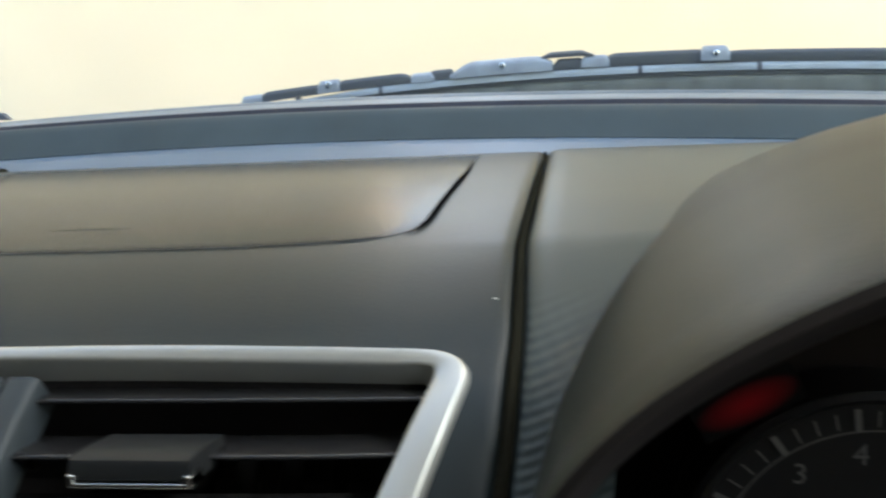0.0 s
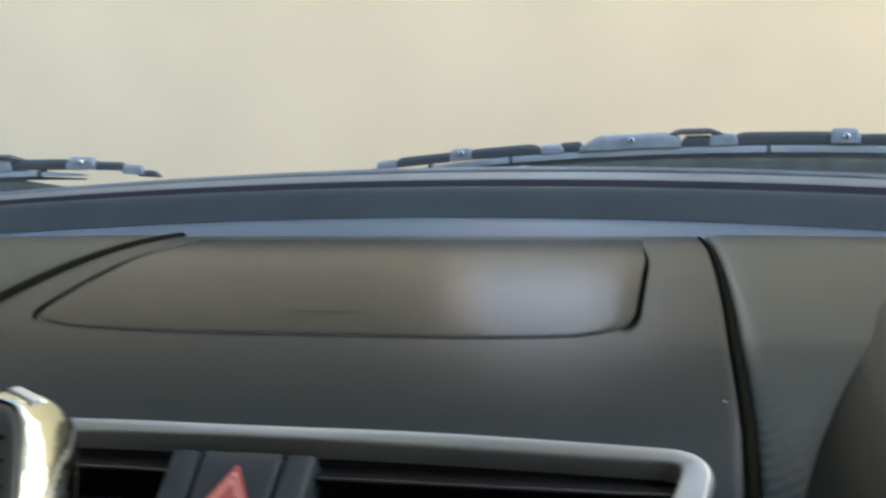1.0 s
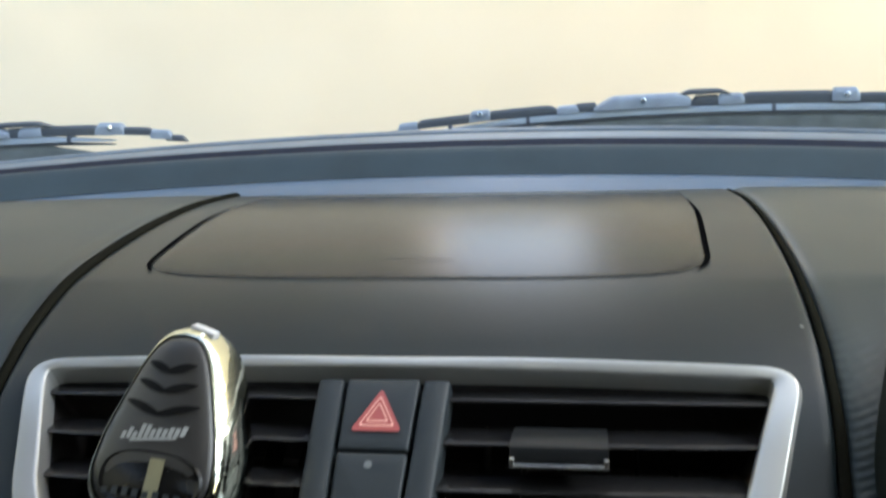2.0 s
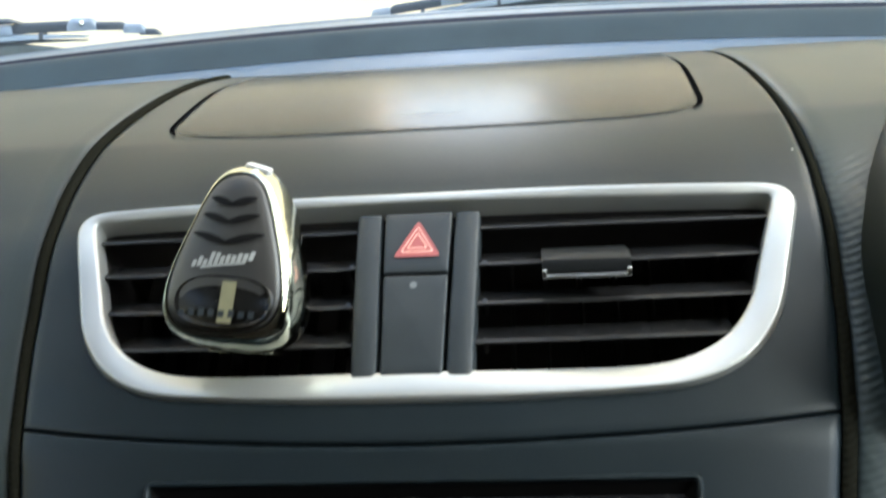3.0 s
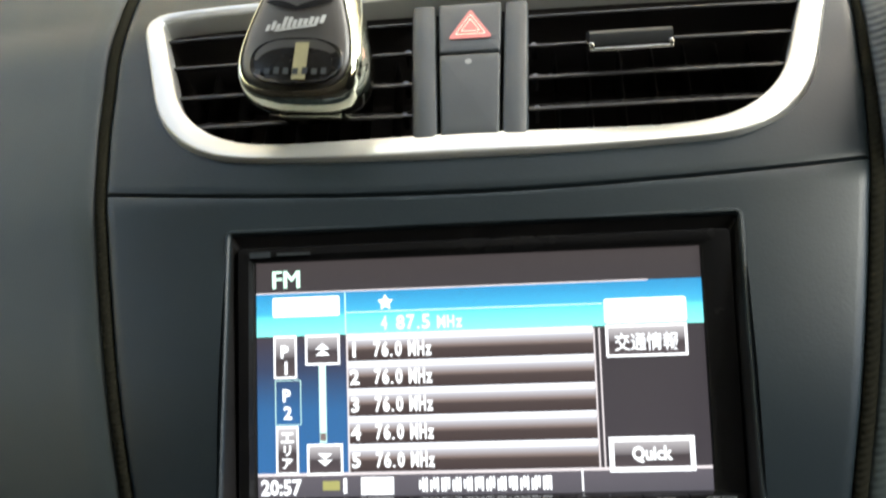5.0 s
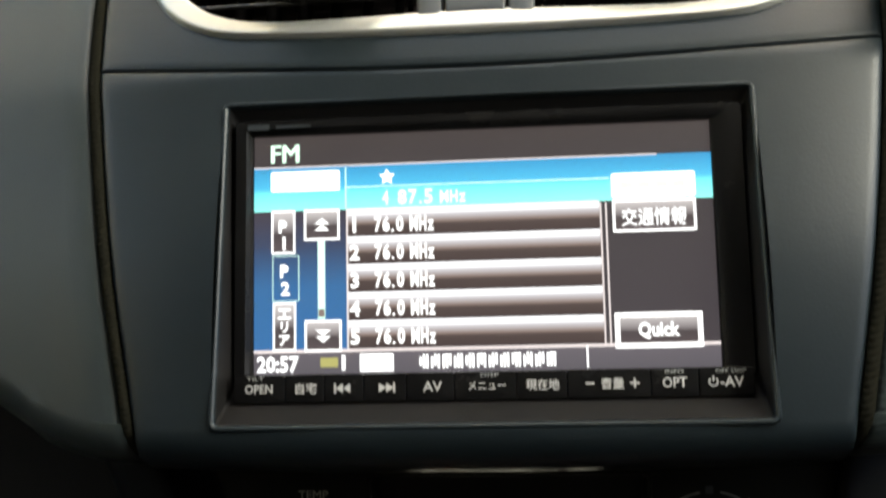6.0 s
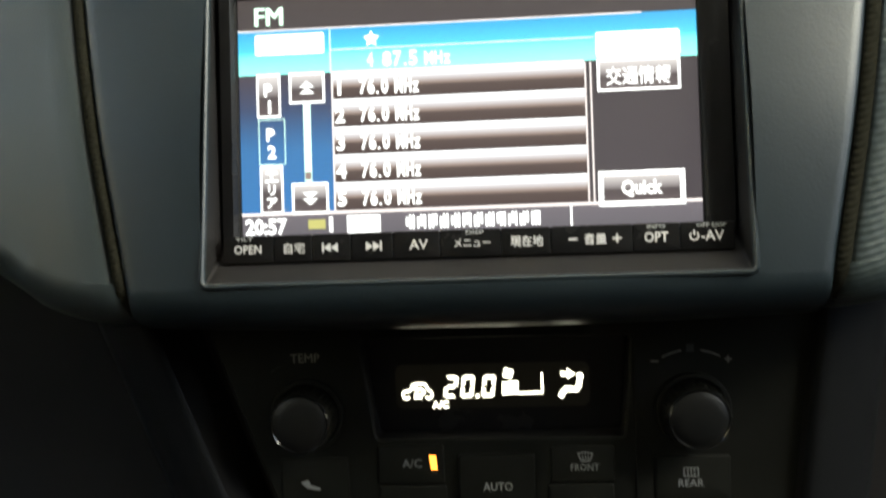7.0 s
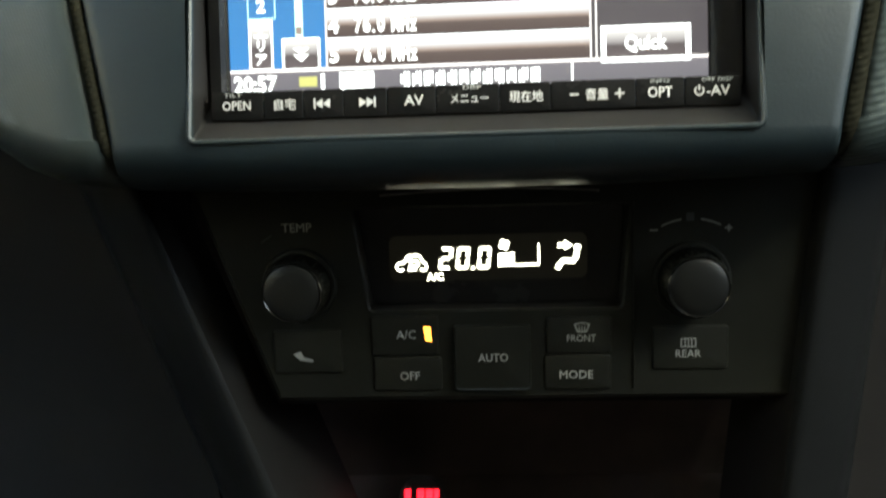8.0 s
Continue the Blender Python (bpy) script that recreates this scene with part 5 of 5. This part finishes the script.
part("lamp", patch(HV, [(-18.9 * mm, 6.8 * mm), (-16.6 * mm, 6.6 * mm), (-17.0 * mm, 12.2 * mm), (-19.6 * mm, 12.4 * mm)], 0.0010), AMBER, b, "glowing amber lamp")
b = button("off_button", -39.0, -12.6, -13.2, 0.6)
lettering("letters", "OFF", HV, -25.3 * mm, -6.7 * mm, 0.0010, 3.2 * mm, BUTTONPRINT, b, width=7.4 * mm)
b = button("auto_button", -8.4, -12.2, 20.2, 12.6, 0.0022)
lettering("letters", "AUTO", HV, 6.2 * mm, 0.4 * mm, 0.0024, 3.1 * mm, BUTTONPRINT, b, width=11.0 * mm)
part("bright_edge", capped([[HV(u * mm, v + 0.0004 * math.cos(a), 0.0019 + 0.0004 * math.sin(a)) for a in (k * math.pi / 3 for k in range(6))]
                            for u, v in [(-7.9, -0.0096), (-7.6, -0.0112)] + [(x, -0.0118) for x in spread(-6.6, 18.4, 8)] + [(19.4, -0.0112), (19.7, -0.0096)]]), SWITCH, b, "pale lower edge")
b = button("front_button", 26.2, 1.0, 50.2, 15.0)
lettering("letters", "FRONT", HV, 39.0 * mm, 7.0 * mm, 0.0010, 2.6 * mm, FAINT, b, width=10.6 * mm)
part("screen_symbol", sheet([[HV(u * mm, v * mm, 0.0010) for u, v in loop] for loop in (
    [(36.2, 12.4), (39.2, 13.0), (42.2, 12.4), (41.0, 9.4), (37.4, 9.4)], [(36.8, 12.1), (39.2, 12.6), (41.6, 12.1), (40.7, 9.8), (37.7, 9.8)])], closed=True), FAINT, b)
for q in (38.2, 39.2, 40.2):
    part("screen_symbol", patch(HV, box_loop((q - 0.15) * mm, 9.0 * mm, (q + 0.15) * mm, 11.6 * mm), 0.0011), FAINT, b)
b = button("mode_button", 25.2, -12.9, 49.8, 0.5)
lettering("letters", "MODE", HV, 37.0 * mm, -6.9 * mm, 0.0010, 3.1 * mm, BUTTONPRINT, b, width=12.4 * mm)
b = button("recirculation_button", -77.0, -5.3, -50.7, 11.7)
part("car_symbol", patch(HV, [(-69.5 * mm, 2.4 * mm), (-66.5 * mm, 3.4 * mm), (-65.5 * mm, 1.2 * mm), (-62.0 * mm, 0.2 * mm), (-62.0 * mm, -0.8 * mm), (-67.0 * mm, 0.0 * mm)], 0.0010), FAINT, b, "dim grey symbol")
b = button("rear_button", 65.0, -5.5, 92.5, 11.0)
lettering("letters", "REAR", HV, 78.0 * mm, 0.6 * mm, 0.0010, 2.8 * mm, FAINT, b, width=9.2 * mm)
part("screen_symbol", frame_lines(HV, 75.2 * mm, 3.0 * mm, 80.8 * mm, 6.4 * mm, 0.35 * mm, 0.0010), FAINT, b)
for q in (76.8, 78.0, 79.2):
    part("screen_symbol", patch(HV, box_loop((q - 0.15) * mm, 3.4 * mm, (q + 0.15) * mm, 6.0 * mm), 0.0010), FAINT, b)
lettering("letters", "TEMP", HV, -65.6 * mm, 50.6 * mm, 0.0004, 3.2 * mm, BUTTONPRINT, climate, width=11.2 * mm)
part("arc_mark", sheet([[HV(-0.0655 + r * math.cos(a), 0.0288 + r * math.sin(a), 0.0004) for a in (radians(x) for x in spread(117, 130, 8))] for r in (0.0212, 0.0216)]), SWITCH, climate)
part("fan_symbol", patch(HV, box_loop(77.0 * mm, 49.8 * mm, 79.8 * mm, 52.8 * mm), 0.0004), SWITCH, climate, "small grey fan mark")
for a0, a1 in ((62, 81), (99, 118)):
    part("arc_mark", sheet([[HV(0.0787 + r * math.cos(a), 0.0282 + r * math.sin(a), 0.0004) for a in (radians(x) for x in spread(a0, a1, 10))] for r in (0.0222, 0.0227)]), FAINT, climate)
part("minus", patch(HV, box_loop(63.9 * mm, 46.3 * mm, 66.9 * mm, 46.9 * mm), 0.0004), FAINT, climate)
part("plus", patch(HV, box_loop(90.8 * mm, 46.6 * mm, 93.4 * mm, 47.2 * mm), 0.0004), FAINT, climate)
part("plus", patch(HV, box_loop(91.8 * mm, 45.6 * mm, 92.4 * mm, 48.2 * mm), 0.0005), FAINT, climate)
part("panel_rib", capped([[HV(0.0585 + a, v, w) for a, w in ((-0.0005, -0.001), (-0.0004, 0.0008), (0.0004, 0.0008), (0.0005, -0.001))] for v in spread(-0.012, 0.057, 6)]), PANEL, climate)

# ---- lower console ----
console = thing("centre_console", (0, -0.02, 0.50), "dark centre console below the climate panel with an open pocket", "console")


def stack_y(z):
    return -0.026 + 0.38 * (z - 0.71)


zs = spread(0.42, 0.792, 20)
for side, foot in ((-1, 0.1248), (1, 0.1267)):
    outer, inner = [], []
    for z in zs:
        x = foot - (0.40 if side < 0 else 0.108) * (0.77 - z)
        y = stack_y(z) - 0.006
        outer.append([Vector((side * a, b, z)) for a, b in ((x - 0.0030, y + 0.0022), (x - 0.0018, y + 0.0006), (x, y), (x + 0.003, y + 0.0006), (x + 0.010, y + 0.0030), (x + 0.020, y + 0.0085),
                                                            (x + 0.027, y + 0.016), (x + 0.031, y + 0.028), (x + 0.034, y + 0.06), (x + 0.036, y + 0.14))])
        inner.append([Vector((side * a, b, z)) for a, b in ((x - 0.0028, y + 0.0020), (x - 0.0045, y + 0.008), (x - 0.010, y + 0.055))])
    part("side_cheek", sheet(outer), CHEEK, console, "dark grey side cheek")
    part("inner_wall", sheet(inner), NAVBLACK, console, "black inner wall")
pocket = [[Vector((x, y, z)) for x in (-0.125, -0.09, 0.0, 0.09, 0.13)] for y, z in ((-0.010, 0.692), (0.03, 0.684), (0.075, 0.660), (0.085, 0.60), (0.075, 0.555), (0.0, 0.548), (-0.10, 0.546), (-0.16, 0.53), (-0.17, 0.42))]
part("pocket", sheet(pocket), POCKET, console, "black open pocket")
back = [[Vector((x, stack_y(z) + 0.022, z)) for x in spread(-0.112, 0.120, 6)] for z in (0.68, 0.72, 0.80)]
part("backing", sheet(back), GAP, console)
meter = thing("socket_meter", (-0.032, 0.012, 0.549), "small black plug-in meter with red glowing digits", "voltmeter")
METER = Plane((-0.0300, 0.004, 0.6088), 50)
part("body", disc(METER, 0, 0, [(0.0095, -0.06), (0.0098, -0.02), (0.0100, -0.012), (0.0102, -0.001), (0.0098, 0.0), (0.001, 0.0)], 32), GAP, meter)
LED = glowing("red_digits", (1.0, 0.01, 0.03), 2.2)
for u0, u1 in ((-7.4, -4.6), (-1.6, 1.6), (2.4, 5.6), (6.2, 8.4)):
    part("digit_bar", patch(METER, box_loop(u0 * mm, -3.2 * mm, u1 * mm, 3.4 * mm), 0.0004), LED, meter, "glowing red bar")

# ---- instrument cluster ----
cluster = thing("instrument_cluster", (0.40, 0.15, 0.86), "dark instrument cluster with a grey-numbered dial under the hood", "instrument cluster")
DIALP = Plane((0.254, 0.14, 0.887), 0)
hood_cap = [hood_point(a, 0, 0.926, 0.098, 0.118, 0.0175) for a in arch]
hood_cap += [Vector((HOOD_X + HOOD_W - 0.0175, 0.118, 0.79)), Vector((HOOD_X - HOOD_W + 0.0175, 0.118, 0.79))]
part("backing", sheet([[p + Vector((0, 0.0, 0)) for p in hood_cap], [p + Vector((0, 0.05, 0)) for p in hood_cap]], closed=True), GAP, cluster)
part("back_wall", ([p + Vector((0, 0.05, 0)) for p in hood_cap], [tuple(range(len(hood_cap)))]), GAP, cluster)
dial = part("dial", disc(DIALP, 0, 0, [(0.056, -0.02), (0.0555, -0.001), (0.0535, 0.0005), (0.0515, -0.001), (0.0005, -0.001)], 72), material("dial_black", (0.014, 0.013, 0.013), 0.5, tint=0.15, tint_size=0.01), cluster, "matt black dial with a raised ring")
DIALPRINT = material("dial_grey_print", (0.17, 0.165, 0.16), 0.6)
part("dial_ring", sheet([[DIALP(r * math.cos(2 * math.pi * k / 72), r * math.sin(2 * math.pi * k / 72), 0.0002) for k in range(72)] for r in (0.0436, 0.0441)], closed=True), DIALPRINT, dial)
for n in range(9):
    a = radians(208.5 - 28.1 * n)
    c, s = math.cos(a), math.sin(a)
    part("tick", patch(DIALP, [(0.0440 * c - 0.0009 * s, 0.0440 * s + 0.0009 * c), (0.0440 * c + 0.0009 * s, 0.0440 * s - 0.0009 * c), (0.0508 * c + 0.0009 * s, 0.0508 * s - 0.0009 * c), (0.0508 * c - 0.0009 * s, 0.0508 * s + 0.0009 * c)], 0.0002), DIALPRINT, dial)
    lettering("number", str(n), DIALP, 0.0367 * c, 0.0367 * s, 0.0002, 0.0065, DIALPRINT, dial)
    if n < 8:
        for q in (0.25, 0.5, 0.75):
            a = radians(208.5 - 28.1 * (n + q))
            c, s = math.cos(a), math.sin(a)
            part("tick", patch(DIALP, [(0.0450 * c - 0.0003 * s, 0.0450 * s + 0.0003 * c), (0.0450 * c + 0.0003 * s, 0.0450 * s - 0.0003 * c), (0.0500 * c + 0.0003 * s, 0.0500 * s - 0.0003 * c), (0.0500 * c - 0.0003 * s, 0.0500 * s + 0.0003 * c)], 0.0002), DIALPRINT, dial)
lampr = []
for k in range(24):
    a = 2 * math.pi * k / 24
    lampr.append((-0.036 + 0.0085 * math.cos(a) - 0.0015 * math.sin(a), 0.0525 + 0.0045 * math.cos(a) + 0.0028 * math.sin(a)))
# the lamp's blurred glow is painted as emission fading to its edge
RED_GLOW = glowing("dim_red_lamp", (0.5, 0.004, 0.015), 1.0)
RED_GLOW.node_tree.nodes["Principled BSDF"].inputs["Specular IOR Level"].default_value = 0.0
rn, rl = RED_GLOW.node_tree.nodes, RED_GLOW.node_tree.links.new
ball = rn.new("ShaderNodeTexGradient")
ball.gradient_type = "SPHERICAL"
shift = rn.new("ShaderNodeMapping")
shift.inputs["Location"].default_value, shift.inputs["Scale"].default_value = (-1, -1, 0), (2, 2, 1)
rl(rn.new("ShaderNodeUVMap").outputs[0], shift.inputs[0])
rl(shift.outputs[0], ball.inputs[0])
soft_edge = rn.new("ShaderNodeMath")
soft_edge.operation = "MULTIPLY"
soft_edge.inputs[1].default_value = 0.013
rl(ball.outputs["Fac"], soft_edge.inputs[0])
rl(soft_edge.outputs[0], rn["Principled BSDF"].inputs["Emission Strength"])
lit("warning_lamp", Plane(DIALP(-0.036, 0.0525, 0.0006), 0, tip=28), -0.016, -0.006, 0.016, 0.006, 0.0, RED_GLOW, cluster, label="dim red warning lamp with painted glow")

# ---- wipers on the cowl ----
def wiper(x0, x1, peak, pieces, ticks, rivets, strip_span, foot, label):
    """A wiper lying along the foot of the windscreen, piece by piece from its tip."""
    w = thing("wiper", (foot, screen_y(foot, 0.63), 0.99), label, "wiper", "windscreen wipers")

    def top(x):
        return peak - 0.016 * ((x - (x0 + x1) / 2 - 0.05) / ((x1 - x0) / 2)) ** 2

    def bar(a, b, up, down, deep_, taper=(0.25, 0.25), n=14):
        """A rounded bar along the wiper's line; taper: how high its two ends are."""
        rws = []
        for x in spread(a, b, n):
            q = (x - a) / (b - a)
            t = min(1.0, taper[0] + 4.0 * q, taper[1] + 4.0 * (1 - q))
            y, z = screen_y(x, 0.63), top(x)
            rws.append([Vector((x, y + p * deep_, z + down + (up - down) * t * k)) for p, k in ((-1, 0), (-1, 0.6), (-0.8, 0.85), (-0.4, 1), (0.4, 1), (0.8, 0.85), (1, 0.6), (1, 0))])
        return capped(rws)

    kinds_ = {"bow": (RUBBER, "black bow"), "joint": (ARM, "faded grey joint"), "bracket": (ARM, "faded grey bracket"), "hook": (RUBBER, "black hook"), "end_cap": (ARM, "faded grey end cap"), "tip": (RUBBER, "black rubber tip")}
    for kind, a, b, up, down, deep_, taper in pieces:
        part(kind, bar(a, b, up, down, deep_, taper), kinds_[kind][0], w, kinds_[kind][1])
    backing_strip = part("backing_strip", bar(strip_span[0], strip_span[1], -0.0052, -0.0108, 0.0045, n=40), PALE_STRIP, w, "pale grey strip")
    part("spine", bar(strip_span[0] + 0.01, strip_span[1], -0.0008, -0.0054, 0.0030, n=40), RUBBER, w, "dark spine")
    part("lower_strip", bar(strip_span[0] + 0.03, strip_span[1], -0.0138, -0.0270, 0.003, n=40), WEATHERED, w, "dull grey lower strip")
    for x in ticks:
        part("clip_mark", bar(x - 0.0016, x + 0.0016, -0.0046, -0.0112, 0.0050, (1, 1), 2), RUBBER, backing_strip, "dark clip")
    part("blade", bar(strip_span[0] + 0.004, strip_span[1], -0.0106, -0.0140, 0.003, n=40), RUBBER, w, "black rubber blade")
    for x in rivets:
        part("rivet", disc(Plane((x, screen_y(x, 0.63) - 0.0068, top(x) + 0.0018), 0), 0, 0, [(0.0024, -0.003), (0.0024, 0.0006), (0.0016, 0.0013), (0.0002, 0.0014)], 14), CHROME, w, "bright rivet")
    return w


wiper(-0.133, 0.52, 1.0205, [
    ("tip", -0.116, -0.092, -0.0040, -0.0100, 0.003, (0.05, 0.9)), ("end_cap", -0.095, -0.0766, 0.0015, -0.0080, 0.004, (0.5, 0.8)), ("bow", -0.0770, -0.0265, 0.0025, -0.0055, 0.0035, (0.7, 0.8)),
    ("joint", -0.0300, -0.0115, 0.0048, -0.0050, 0.0052, (0.6, 0.7)), ("bow", -0.0120, 0.0470, 0.0032, -0.0050, 0.0035, (0.9, 0.6)), ("joint", 0.0475, 0.0665, 0.0018, -0.0058, 0.0048, (0.8, 0.5)),
    ("bow", 0.0640, 0.0840, 0.0026, -0.0050, 0.0035, (0.9, 0.2)), ("bracket", 0.0790, 0.1600, 0.0066, -0.0050, 0.0065, (0.25, 0.6)), ("hook", 0.1500, 0.1920, 0.0088, 0.0042, 0.0045, (0.2, 0.1)),
    ("bow", 0.1600, 0.1830, 0.0032, -0.0045, 0.0035, (0.3, 0.8)), ("joint", 0.1820, 0.2030, 0.0042, -0.0046, 0.0048, (0.6, 0.6)), ("bow", 0.2020, 0.2720, 0.0048, -0.0040, 0.0035, (0.8, 0.9)),
    ("joint", 0.2690, 0.2890, 0.0072, -0.0036, 0.0055, (0.6, 0.6)), ("bow", 0.2885, 0.4300, 0.0034, -0.0030, 0.0035, (0.9, 0.4))],
      (-0.0475, 0.022, 0.2256, 0.309), (0.121, 0.279, -0.020), (-0.092, 0.510), 0.12, "long black windscreen wiper with a faded grey bracket")
wiper(-0.68, -0.262, 1.0135, [
    ("tip", -0.3000, -0.2820, -0.0040, -0.0095, 0.003, (0.9, 0.05)), ("end_cap", -0.3130, -0.2950, 0.0002, -0.0078, 0.004, (0.7, 0.4)), ("bow", -0.3360, -0.3110, 0.0020, -0.0050, 0.0035, (0.9, 0.6)),
    ("joint", -0.3580, -0.3346, 0.0056, -0.0048, 0.0055, (0.5, 0.6)), ("bow", -0.4030, -0.3560, 0.0036, -0.0050, 0.0035, (0.9, 0.9)), ("joint", -0.4200, -0.4020, 0.0032, -0.0055, 0.0048, (0.6, 0.7)),
    ("bow", -0.4300, -0.4180, 0.0030, -0.0050, 0.0035, (0.4, 0.8)), ("hook", -0.4400, -0.3950, 0.0084, 0.0038, 0.0045, (0.6, 0.1)), ("bracket", -0.5050, -0.4270, 0.0066, -0.0050, 0.0065, (0.6, 0.4)), ("bow", -0.6200, -0.5050, 0.0030, -0.0040, 0.0035, (0.4, 0.8))],
      (-0.38, -0.46), (-0.345, -0.466), (-0.665, -0.345), -0.47, "short black windscreen wiper with a faded grey bracket")
